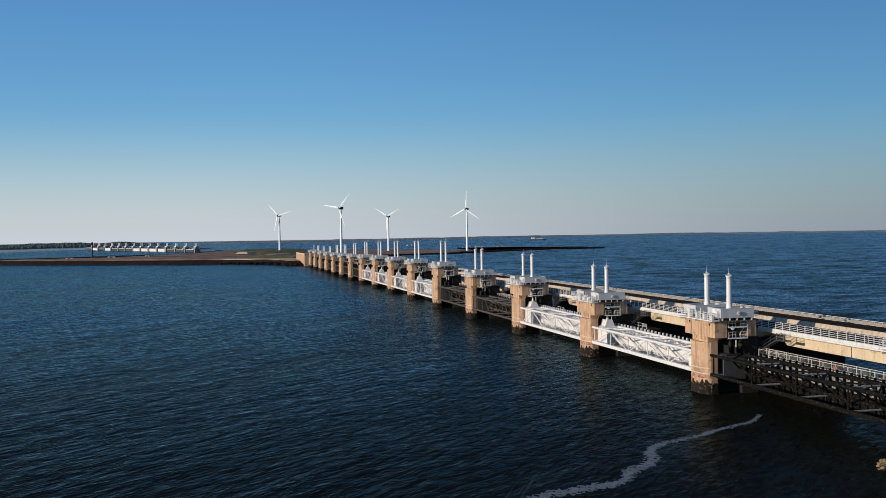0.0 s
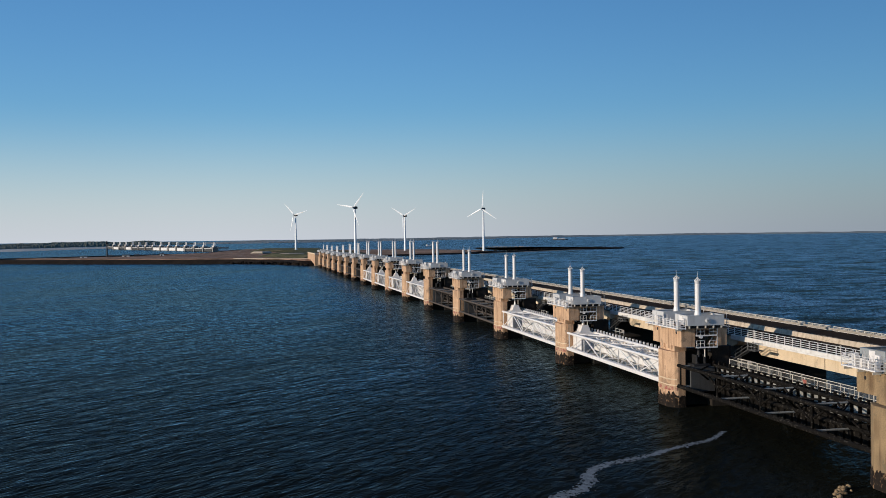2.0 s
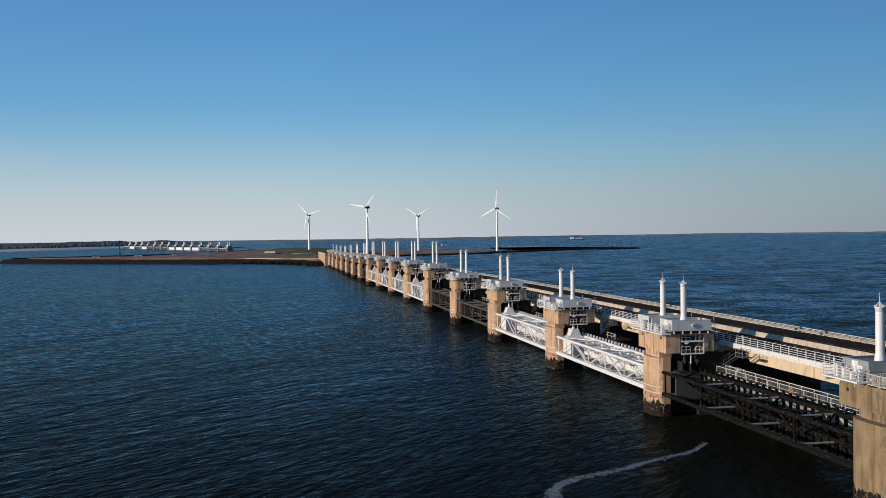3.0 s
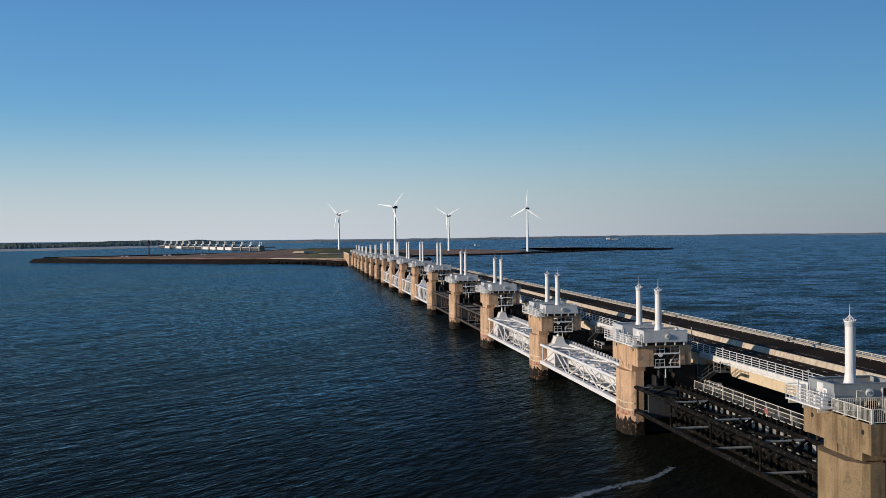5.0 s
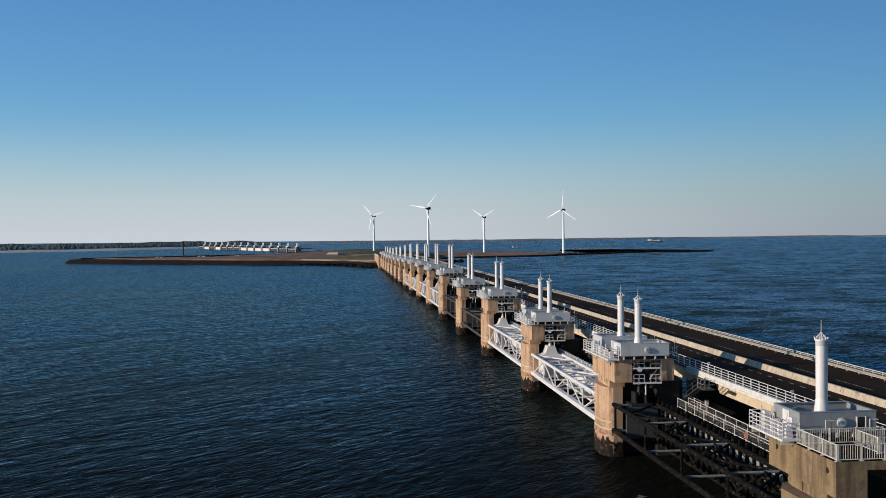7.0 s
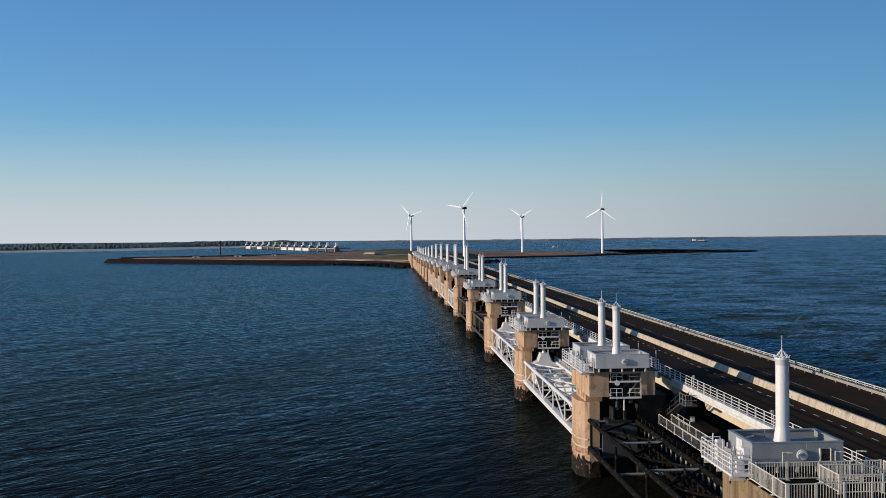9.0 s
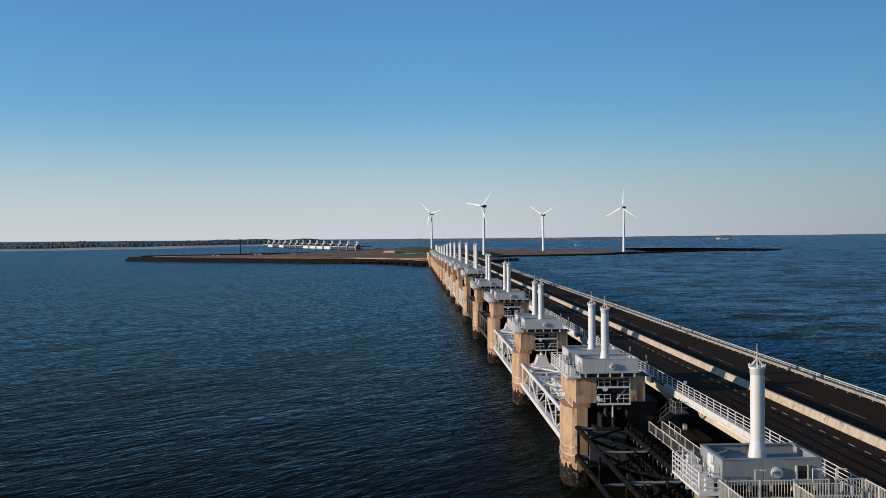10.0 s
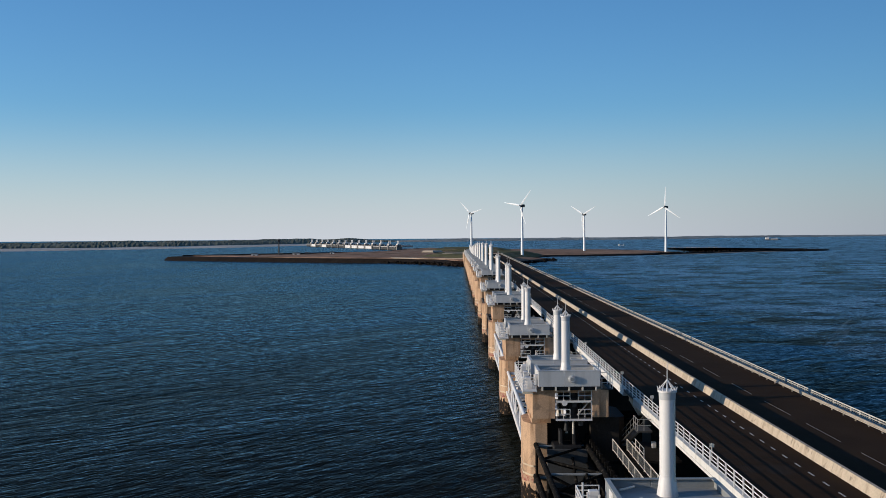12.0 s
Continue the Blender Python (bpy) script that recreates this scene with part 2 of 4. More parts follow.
def tube(bm, p, q, r, n=8, r2=None):
    p, q = Vector(p), Vector(q)
    d = q - p
    m = Matrix.Translation((p + q) / 2) @ d.to_track_quat("Z", "Y").to_matrix().to_4x4()
    bmesh.ops.create_cone(bm, cap_ends=True, segments=n, radius1=r, radius2=r if r2 is None else r2, depth=d.length, matrix=m)
    return bm


def prism(bm, outline, z0, z1):
    """An upright block over an outline of (x, y)."""
    lo = [bm.verts.new((x, y, z0)) for x, y in outline]
    hi = [bm.verts.new((x, y, z1)) for x, y in outline]
    bm.faces.new(hi)
    bm.faces.new(lo[::-1])
    for i in range(len(lo)):
        j = (i + 1) % len(lo)
        bm.faces.new((lo[i], lo[j], hi[j], hi[i]))
    return bm


def across(bm, outline, x0, x1):
    """A block along x over an outline of (y, z)."""
    lo = [bm.verts.new((x0, y, z)) for y, z in outline]
    hi = [bm.verts.new((x1, y, z)) for y, z in outline]
    bm.faces.new(hi)
    bm.faces.new(lo[::-1])
    for i in range(len(lo)):
        j = (i + 1) % len(lo)
        bm.faces.new((lo[i], lo[j], hi[j], hi[i]))
    return bm


def along(bm, outline, y0, y1):
    """A block along y over an outline of (x, z)."""
    lo = [bm.verts.new((x, y0, z)) for x, z in outline]
    hi = [bm.verts.new((x, y1, z)) for x, z in outline]
    bm.faces.new(hi)
    bm.faces.new(lo[::-1])
    for i in range(len(lo)):
        j = (i + 1) % len(lo)
        bm.faces.new((lo[i], lo[j], hi[j], hi[i]))
    return bm


def B():
    return bmesh.new()


def part(name, bm, material, parent=None, label=""):
    if len(bm.faces):
        bmesh.ops.recalc_face_normals(bm, faces=bm.faces)
    me = bpy.data.meshes.new(name)
    bm.to_mesh(me)
    bm.free()
    me.materials.append(material)
    ob = new(name, me)
    if parent:
        ob.parent = parent
    if label:
        ob["label"] = label
    return ob


def again(ob, place, parent=None):
    """The same mesh once more, moved by place."""
    o = new(ob.name.split(".")[0], ob.data)
    o.location = place
    o.parent = parent or ob.parent
    return o


def thing(name, label, category, group="", at=(0, 0, 0)):
    e = new(name)
    e.location = at
    return tagged(e, label, category, group)


def smooth(ob, limit=40):
    for p in ob.data.polygons:
        p.use_smooth = True
    ob.data.set_sharp_from_angle(angle=radians(limit))
    return ob


# ---- sea and land ----
bm = B()
bmesh.ops.create_circle(bm, cap_ends=True, segments=96, radius=9000, matrix=Matrix.Translation((0, 0, 0.4)))
tagged(part("water", bm, SEA), "dark blue sea with small wind waves", "sea", kind="structure")


def bank(name, outline, top, slope, material, label, category, bed=-1.5, east=1.0):
    """Low land with sloping banks over an outline of (x, y), counter-clockwise; it may lie lower in the east."""
    bm = B()
    n = len(outline)
    lo, hi = [], []
    for i, (x, y) in enumerate(outline):
        a, c = Vector(outline[i - 1]), Vector(outline[(i + 1) % n])
        d = (c - a).normalized()
        inward = Vector((-d.y, d.x))
        lo.append(bm.verts.new((x, y, bed)))
        hi.append(bm.verts.new((x + inward.x * slope, y + inward.y * slope, top * (east if x > 30 else 1.0))))
    bmesh.ops.triangulate(bm, faces=[bm.faces.new(hi)])
    for i in range(n):
        j = (i + 1) % n
        bm.faces.new((lo[i], lo[j], hi[j], hi[i]))
    return tagged(part(name, bm, material), label, category, kind="structure")


# the work island at the far end, its dark stone banks and paler top
ISLE = [(-308, 946), (-190, 858), (-66, 787), (-30, 750), (-14, 708), (40, 705), (62, 770), (90, 850), (70, 900), (92, 978), (205, 1020), (262, 1085), (265, 1190), (215, 1330), (60, 1440), (-62, 1455), (-105, 1180), (-185, 1025), (-290, 990)]
bank("ground", ISLE, 4.2, 7, ROCK, "dark stone bank of a work island", "island", east=0.5)
TOP = [(-285, 962), (-185, 873), (-60, 803), (-20, 765), (-8, 722), (36, 714), (58, 773), (84, 851), (65, 902), (90, 984), (204, 1028), (256, 1090), (258, 1190), (206, 1310), (60, 1420), (-48, 1435), (-92, 1180), (-178, 1010), (-280, 975)]
bank("ground", TOP, 4.7, 6, SAND, "low brown grassland on the work island", "island", bed=1.2, east=0.52)
MOUND = [(-52, 900), (-10, 800), (44, 815), (70, 910), (96, 1010), (30, 1090), (-40, 1020)]
bank("ground", MOUND, 6.4, 26, GRASS, "low grassy dune behind the bridge end", "dune", bed=1.5)
MEADOW = [(-52, 1180), (10, 1150), (70, 1170), (75, 1330), (40, 1400), (-35, 1405)]
bank("ground", MEADOW, 6.2, 20, GRASS, "green-brown meadow on the work island", "meadow", bed=3.0)
# added pale flat: bright glare on the basin, given as a light-coloured bank
GLARE_FLAT = [(-118, 1560), (-90, 1500), (-58, 1475), (-42, 1520), (-46, 1610), (-100, 1650)]
bank("ground", GLARE_FLAT, 1.3, 8, BEACH, "pale flat standing in for bright glare behind the work island", "sand flat", bed=-0.5)
SANDPIT = [(-20, 902), (-8, 897), (6, 905), (10, 918), (-4, 926), (-16, 918)]
bank("ground", SANDPIT, 6.9, 3, PAVE, "bare pale sand on the dune", "sand patch", bed=6.0)
SANDPIT = [(-44, 1074), (-30, 1066), (-18, 1078), (-24, 1096), (-40, 1094)]
bank("ground", SANDPIT, 6.6, 3, PAVE, "bare pale sand beside the meadow", "sand patch", bed=4.4)
ARM = [(215, 1028), (300, 1105), (380, 1172), (470, 1203), (488, 1232), (458, 1322), (398, 1398), (308, 1408), (306, 1392), (386, 1380), (436, 1312), (462, 1236), (376, 1190), (292, 1122), (215, 1050)]
bank("ground", ARM, 2.0, 4, ROCK, "dark stone breakwater curving round a basin", "breakwater")
STRAND = [(222, 1020), (300, 1092), (376, 1158), (440, 1186), (444, 1194), (380, 1176), (300, 1110), (222, 1040)]
bank("ground", STRAND, 0.75, 4, PAVE, "thin strip of bare sand below the breakwater", "sand bar", bed=-0.5)
QUAY = [(-326, 1100), (-255, 1142), (-172, 1206), (-96, 1250), (-92, 1272), (-180, 1226), (-262, 1160), (-332, 1112)]
bank("ground", QUAY, 2.6, 4, ROCK, "low dark stone quay behind the work island", "breakwater")


# ---- far shores ----
def shore(name, points, depth, low, high, step, material, label, category, seed, rough=0.09):
    """A long low strip of far land along points of (x, y): rows of uneven hummocks that rise inland to a ragged top."""
    rnd = random.Random(seed)
    verts, faces, line = [], [], []
    for (x0, y0), (x1, y1) in zip(points, points[1:]):
        n = max(2, int(math.hypot(x1 - x0, y1 - y0) / step))
        line += [(x0 + (x1 - x0) * i / n, y0 + (y1 - y0) * i / n) for i in range(n)]
    rows = 6
    for i, (x, y) in enumerate(line):
        out = Vector((x, y)).normalized()
        top = low + (high - low) * (0.5 + 0.6 * noise.noise((i * step / 420, seed, 0)) + 0.35 * noise.noise((i * step / 90, seed, 3)))
        top *= min(1.0, 0.1 + i * step / 240, 0.1 + (len(line) - i) * step / 240)
        for j in range(rows):
            f = j / (rows - 1)
            w = depth * f + rnd.uniform(-0.3, 0.3) * depth / rows * (j > 0)
            h = top * f ** 0.6 * (1 + rough * (noise.noise((i * step / 26, j * 3.1, seed)) + 0.7 * rnd.uniform(-0.5, 0.5)))
            verts.append((x + out.x * w, y + out.y * w, max(h, 0.2) if j else -0.5))
    for i in range(len(line) - 1):
        for j in range(rows - 1):
            a = i * rows + j
            faces.append((a, a + rows, a + rows + 1, a + 1))
    me = bpy.data.meshes.new(name)
    me.from_pydata(verts, [], faces)
    me.materials.append(material)
    return tagged(new(name, me), label, category, kind="structure")


shore("backdrop", [(-1150, 1430), (-720, 1640), (-450, 1900), (-290, 2300), (-250, 2700)], 260, 1.2, 4.0, 9, BEACH, "pale sandy beach below the far dunes", "beach", 3, 0.1)
shore("backdrop", [(-1300, 1640), (-900, 1900), (-640, 2280), (-420, 2680), (-150, 3000)], 220, 9, 17, 5, FAR, "dark wooded dunes along the far coast", "woods", 5)
shore("backdrop", [(-260, 2900), (300, 3150), (900, 3500)], 260, 5, 11, 6, HILLS, "low far land with trees across the water", "woods", 8)
shore("backdrop", [(700, 3700), (1500, 4150), (2300, 4250), (3100, 3700), (3900, 2900)], 200, 5.5, 10, 9, HILLS, "thin strip of land on the horizon, paled for haze", "far shore", 11)


# ---- storm surge barrier ----
def pier_x(k):
    """The barrier's line swings slightly east of north."""
    return 0.255 * k if k > 0 else 0.0


def pier_y(k):
    """Pier axes; the bays shorten a little towards the island."""
    return 3.5 + 49.6 * k - 0.45 * k * k if k > 0 else 3.5 + 45.0 * k


def rise(k):
    """How much higher the pier heads stand towards the deep middle."""
    return {-1: 0.0, 0: 0.0, 1: -0.3, 2: 0.9, 3: 1.0, 4: 2.2, 5: 2.2, 6: 2.1, 7: 1.9, 8: 1.6, 9: 1.1, 10: 0.7, 11: 0.5, 12: 0.2, 13: 0.3, 14: 0.4, 15: 0.6}.get(k, 0.0)


def reach(k):
    """Length of the cylinders above the roof."""
    return {-1: 4.9, 0: 4.9, 1: 5.1, 2: 5.5, 3: 6.1, 4: 6.9, 5: 6.8, 6: 6.6, 7: 6.4, 8: 6.4, 9: 5.8, 10: 5.1, 11: 4.6, 12: 3.8, 13: 3.5, 14: 3.5, 15: 3.4}[k]


def tidal_foot(outline, seed, low=-4.0):
    """A crust of growth round a column's foot, with a ragged upper edge."""
    pts = []
    for i, (x, y) in enumerate(outline):
        x2, y2 = outline[(i + 1) % len(outline)]
        n = max(1, int(math.hypot(x2 - x, y2 - y) / 0.16))
        pts += [(x + (x2 - x) * j / n, y + (y2 - y) * j / n) for j in range(n)]
    cx, cy = sum(x for x, y in pts) / len(pts), sum(y for x, y in pts) / len(pts)
    bm = B()
    rings = []
    for z, grow in ((low, 0.09), (0.7, 0.10), (1.25, 0.06), (1.8, 0.09), (2.2, 0.02)):
        ring = []
        for i, (x, y) in enumerate(pts):
            d = Vector((x - cx, y - cy)).normalized()
            g = grow * (0.6 + 0.9 * abs(noise.noise((x * 1.7, y * 1.7, z + seed))))
            top = 0.45 * noise.noise((x * 0.8, y * 0.8, seed)) + 0.75 * noise.noise((x * 3.1, y * 3.1, seed)) + 0.5 * noise.noise((x * 7.3, y * 7.3, seed)) if grow == 0.02 else 0.0
            ring.append(bm.verts.new((x + d.x * g, y + d.y * g, z + top)))
        rings.append(ring)
    for a, b in zip(rings, rings[1:]):
        for i in range(len(a)):
            j = (i + 1) % len(a)
            bm.faces.new((a[i], a[j], b[j], b[i]))
    bm.faces.new(rings[-1])
    return bm


def build_pier(up):
    """Concrete pier with two columns, a slot for the gates and a head that carries the machines. Origin: pier axis at sea level."""
    p = thing("barrier_pier", "tan concrete barrier pier with rust-stained head, standing in the sea", "pier", "barrier piers")
    t = 8.4 + up
    oct_w = [(-3.85, -1.5), (-3.85, 1.5), (-3.2, 2.8), (-1.7, 2.9), (-1.7, -2.95), (-2.8, -2.95), (-3.25, -2.7)]
    part("column", prism(B(), oct_w, -3, t), CONCRETE, p, "chamfered tan concrete column")
    part("column_foot", tidal_foot(oct_w, 5), TIDE, p, "dark column foot grown over by the tide")
    for z0, z1, m, lab in ((2.85, 3.4, RED, "faded red waterline band"), (4.35, 4.5, PALE, "pale ledge"), (3.52, 3.66, PALE, "pale ledge")):
        part("band", prism(B(), [(-3.9, -1.52), (-3.9, 1.52), (-3.22, 2.86), (-3.0, 2.94), (-3.0, -2.98), (-3.29, -2.75)], z0, z1), m, p, lab)
    # rear column and web wall: the head's shade is painted in as near-black concrete
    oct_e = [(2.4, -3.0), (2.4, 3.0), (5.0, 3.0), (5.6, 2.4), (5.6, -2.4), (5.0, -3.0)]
    part("column", prism(B(), oct_e, -4, t + 0.6), SHADECON, p, "concrete rear column darkened for shade")
    part("web_wall", box(B(), -1.7, 2.4, -1.0, 1.0, -4, t), SHADECON, p)
    h0, h1 = 9.25 + up, 11.95 + up
    hw = B()
    across(hw, [(-4.9, h0), (-1.4, h0), (-1.4, h0 - 0.55), (-0.3, h0 - 0.55), (-0.3, h0), (1.0, h0), (1.0, h0 - 0.55), (2.2, h0 - 0.55), (2.2, h0), (4.8, h0), (4.8, h1), (-4.9, h1)], -3.2, -1.15)
    part("head_beam", hw, CONCRETE, p, "stained tan head beam with notches")
    part("head_beam", box(B(), 2.25, 3.75, -4.9, 4.8, h0 + 0.1, h1, 0.04), CONCRETE, p)
    part("head_plinth", box(B(), -3.1, -1.3, -2.4, 2.5, t - 0.02, h0 - 0.02), CONCRETE, p)
    part("head_plinth", box(B(), 2.5, 3.7, -2.4, 2.4, t + 0.5, h0 + 0.12), CONCRETE, p)
    part("head_slab", box(B(), -1.15, 2.25, -4.3, 4.2, h1 - 0.45, h1 - 0.05), CONCRETE, p)
    for y in (-3.3, 3.2):
        hole = tube(B(), (-3.22, y, h1 - 0.75), (-3.15, y, h1 - 0.75), 0.22, 14)
        part("anchor_hole", hole, BLACK, p, "dark round hole")
    # service cradle between the beams: two railed levels that stand proud of the beam ends
    for s in (-1, 1):
        y = s * 5.05 - 0.05
        for z in (h0 + 0.02, h1 - 1.0):
            for x0, x1 in ((-1.0, 0.2), (0.95, 2.15)):
                fr = B()
                for zz in (0.42, 0.85):
                    tube(fr, (x0, y, z + zz), (x1, y, z + zz), 0.034, 6)
                for xx in (x0, (x0 + x1) / 2, x1):
                    tube(fr, (xx, y, z - 0.1), (xx, y, z + 0.87), 0.024, 6)
                part("guard_frame", fr, WHITE, p, "pale steel guard frame")
            part("edge_beam", box(B(), -1.1, 2.22, y - 0.05, y + 0.05, z - 0.2, z - 0.02), WHITE, p, "pale platform edge")
            part("grating", box(B(), -1.1, 2.2, min(y - s * 0.06, y - s * 0.95), max(y - s * 0.06, y - s * 0.95), z - 0.12, z - 0.04), SLATE, p)
        part("under_rod", tube(B(), (0.55, s * 4.5, h0 - 1.5), (0.55, s * 4.5, h0 - 0.05), 0.09, 8), GALV, p, "bright hanging rod")
        part("clamp", box(B(), 1.05, 1.45, s * 4.4 - 0.2, s * 4.4 + 0.2, h0 - 0.75, h0 - 0.1, 0.04), SLATE, p)
        part("cradle_post", box(B(), 2.12, 2.22, y - 0.05, y + 0.05, h0, h1 - 0.05), GREY, p, "pale corner post")
        part("control_box", box(B(), 0.45, 0.85, y - s * 0.5 - 0.15, y - s * 0.5 + 0.15, h0 + 1.0, h0 + 1.75, 0.03), SLATE, p, "grey control box")
        part("cross_tube", tube(B(), (0.9, y - s * 0.3, h0 + 0.3), (2.1, y - s * 0.9, h0 + 1.5), 0.07, 8), GALV, p, "pale slanting tube")
        part("motor", tube(B(), (-0.3, y - s * 0.2, h0 + 1.35), (-0.3, y - s * 1.4, h0 + 1.35), 0.3, 14), BLACK, p, "dark round motor")
        part("motor_cap", tube(B(), (-0.3, y + s * 0.06, h0 + 1.45), (-0.3, y - s * 0.2, h0 + 1.45), 0.26, 14), WHITE, p, "grey motor cap")
        part("cylinder_foot", tube(B(), (0.55, s * 3.5, h0 - 0.3), (0.55, s * 3.5, h1 - 0.5), 0.55, 16), BLACK, p, "dark cylinder foot")
        part("yoke", box(B(), 0.05, 1.05, s * 3.5 - 0.5, s * 3.5 + 0.5, h0 - 0.5, h0 + 0.35, 0.1), BLACK, p)
        part("piston_rod", tube(B(), (0.05, s * 3.5, h0 - 1.6 - 0.0), (0.05, s * 3.5, h0 + 0.2), 0.13, 10), GALV, p, "bright piston rod")
    return p


def build_house(label="light grey steel machine house on a pier head", skin=GREY):
    """Steel housing with an open tray roof. Origin: middle of its base."""
    p = thing("machine_house", label, "machine house", "machine houses")
    x0, x1, y0, y1, zt = -2.75, 2.85, -2.45, 1.65, 1.78
    part("plinth", box(B(), x0 + 0.3, x1 - 0.3, y0 + 0.35, y1 - 0.2, 0, 0.4), BLACK, p, "dark recessed plinth")
    for i in range(5):
        x = x0 + 0.3 + i * (x1 - x0 - 0.75) / 4
        part("foot", box(B(), x, x + 0.14, y0 + 0.05, y0 + 0.3, 0, 0.39), GALV, p, "pale steel foot")
    for a, b in ((x0, -0.42), (-0.41, 0.55), (0.56, x1)):
        part("panel", box(B(), a, b - 0.01, y0, y0 + 0.06, 0.38, zt, 0.015), skin, p)
        part("panel", box(B(), a, b - 0.01, y1 - 0.06, y1, 0.38, zt, 0.015), skin, p)
    for x in (x0, x1 - 0.06):
        part("panel", box(B(), x, x + 0.06, y0 + 0.062, y1 - 0.062, 0.38, zt, 0.015), skin, p)
    part("roof_tray", box(B(), x0 + 0.06, x1 - 0.06, y0 + 0.06, y1 - 0.06, zt - 0.5, zt - 0.42), skin, p)
    for a in ((x0 - 0.03, x1 + 0.03, y0 - 0.03, y0 + 0.22), (x0 - 0.03, x1 + 0.03, y1 - 0.22, y1 + 0.03), (x0 - 0.03, x0 + 0.22, y0 + 0.22, y1 - 0.22), (x1 - 0.22, x1 + 0.03, y0 + 0.22, y1 - 0.22)):
        part("roof_rim", box(B(), *a, zt, zt + 0.06, 0.01), skin, p)
    fan = tube(B(), (0.28, y0, 1.06), (0.28, y0 - 0.16, 1.06), 0.33, 20)
    tube(fan, (0.28, y0 - 0.16, 1.06), (0.28, y0 - 0.22, 1.06), 0.29, 20, 0.26)
    f = smooth(part("vent_cowl", fan, GREY, p, "round grey vent cowl"))
    ring = tube(B(), (0.28, y0 - 0.222, 1.06), (0.28, y0 - 0.24, 1.06), 0.15, 16)
    part("vent_cap", ring, SLATE_PAINT, f)
    for y in (-1.6, 0.6):
        tray = B()
        tube(tray, (-2.2, y, zt - 0.3), (-1.4, y + 0.3, zt - 0.2), 0.06, 8)
        part("roof_pipe", tray, GALV, p)
    part("door", box(B(), x0 - 0.05, x0, -0.9, 0.1, 0.42, 1.7, 0.02), WHITE, p, "white steel side door")
    part("electric_box", box(B(), x0 - 0.35, x0, -2.0, -1.3, 0.5, 1.4, 0.03), WHITE, p, "white electric box")
    return p


def build_cylinder(length):
    """Upright hydraulic cylinder housing with a crown of spikes. Origin: at the roof."""
    p = thing("hydraulic_cylinder", "tall white hydraulic cylinder housing with a spiked crown", "cylinder", "gate cylinders")
    smooth(part("skirt", tube(B(), (0, 0, -0.4), (0, 0, 0.7), 0.56, 24, 0.40), WHITE, p))
    smooth(part("tube", tube(B(), (0, 0, 0.7), (0, 0, length - 0.35), 0.39, 28), WHITE, p))
    for z in (0.8, length * 0.55):
        smooth(part("flange", tube(B(), (0, 0, z), (0, 0, z + 0.04), 0.402, 24), WHITE, p))
    smooth(part("collar", tube(B(), (0, 0, length - 0.36), (0, 0, length + 0.02), 0.405, 24, 0.42), GREY, p))
    smooth(part("cap", tube(B(), (0, 0, length), (0, 0, length + 0.1), 0.47, 24, 0.47), WHITE, p))
    crown = B()
    for i in range(14):
        a = i * math.tau / 14
        c, s = math.cos(a), math.sin(a)
        tube(crown, (0.44 * c, 0.44 * s, length + 0.08), (0.5 * c, 0.5 * s, length + 0.26), 0.045, 5, 0.01)
    part("crown", crown, WHITE, p)
    for i in range(8):
        a = i * math.tau / 8 + 0.5
        part("stay", tube(B(), (0.42 * math.cos(a), 0.42 * math.sin(a), length + 0.1), (0, 0, length + 0.62), 0.022, 5), WHITE, p)
    part("rod", tube(B(), (0, 0, length + 0.1), (0, 0, length + 1.45), 0.035, 6, 0.014), WHITE, p, "thin lightning rod")
    part("cable", tube(B(), (0.3, -0.3, 0.5), (0.3, -0.3, length - 0.4), 0.035, 6), GALV, p)
    return p


def build_balcony(length):
    """White service balcony with rails, steps and cabinets on the west edge of a pier head. Origin: its south end at the platform."""
    p = thing("service_balcony", "white steel service balcony crowded with rails and cabinets", "balcony", "pier balconies")
    part("platform", box(B(), -1.05, 0.3, 0, length, -0.14, 0, 0.02), WHITE, p)
    n = int(length / 1.15)
    post = None
    for i in range(n + 1):
        y = 0.04 + i * (length - 0.08) / n
        if post is None:
            post = part("post", tube(B(), (0, 0, -0.2), (0, 0, 1.15), 0.04, 6), WHITE, p)
            post.location = (-1.0, y, 0)
        else:
            again(post, (-1.0, y, 0), p)
    for z in (0.3, 0.6, 0.88, 1.13):
        part("rail", tube(B(), (-1.0, 0, z), (-1.0, length, z), 0.033, 6), WHITE, p)
    for y in (0.04, length - 0.04):
        for z in (0.3, 0.6, 0.88, 1.13):
            part("rail", tube(B(), (-1.0, y, z), (0.2, y, z), 0.033, 6), WHITE, p)
        again(post, (0.2, y, 0), p)
    rnd = random.Random(4)
    for i in range(4):
        y = 1.0 + i * (length - 2) / 4
        part("cabinet", box(B(), -0.55, -0.05, y, y + rnd.uniform(0.5, 0.9), 0.0, rnd.uniform(0.6, 1.4), 0.03), WHITE, p, "small white cabinet")
        part("pipe", tube(B(), (-0.3, y, 0.1), (-0.1, y + 1.1, 1.2), 0.05, 8), GALV, p)
    for y in (length * 0.33, length * 0.66):
        part("davit", tube(B(), (-0.9, y, 0), (-0.9, y, 1.75), 0.05, 8), WHITE, p)
    for i in range(3):
        part("bracket", box(B(), -1.0, 0.0, 0.8 + i * (length - 1.7) / 2, 0.9 + i * (length - 1.7) / 2, -0.45, -0.14), GALV, p)
    return p


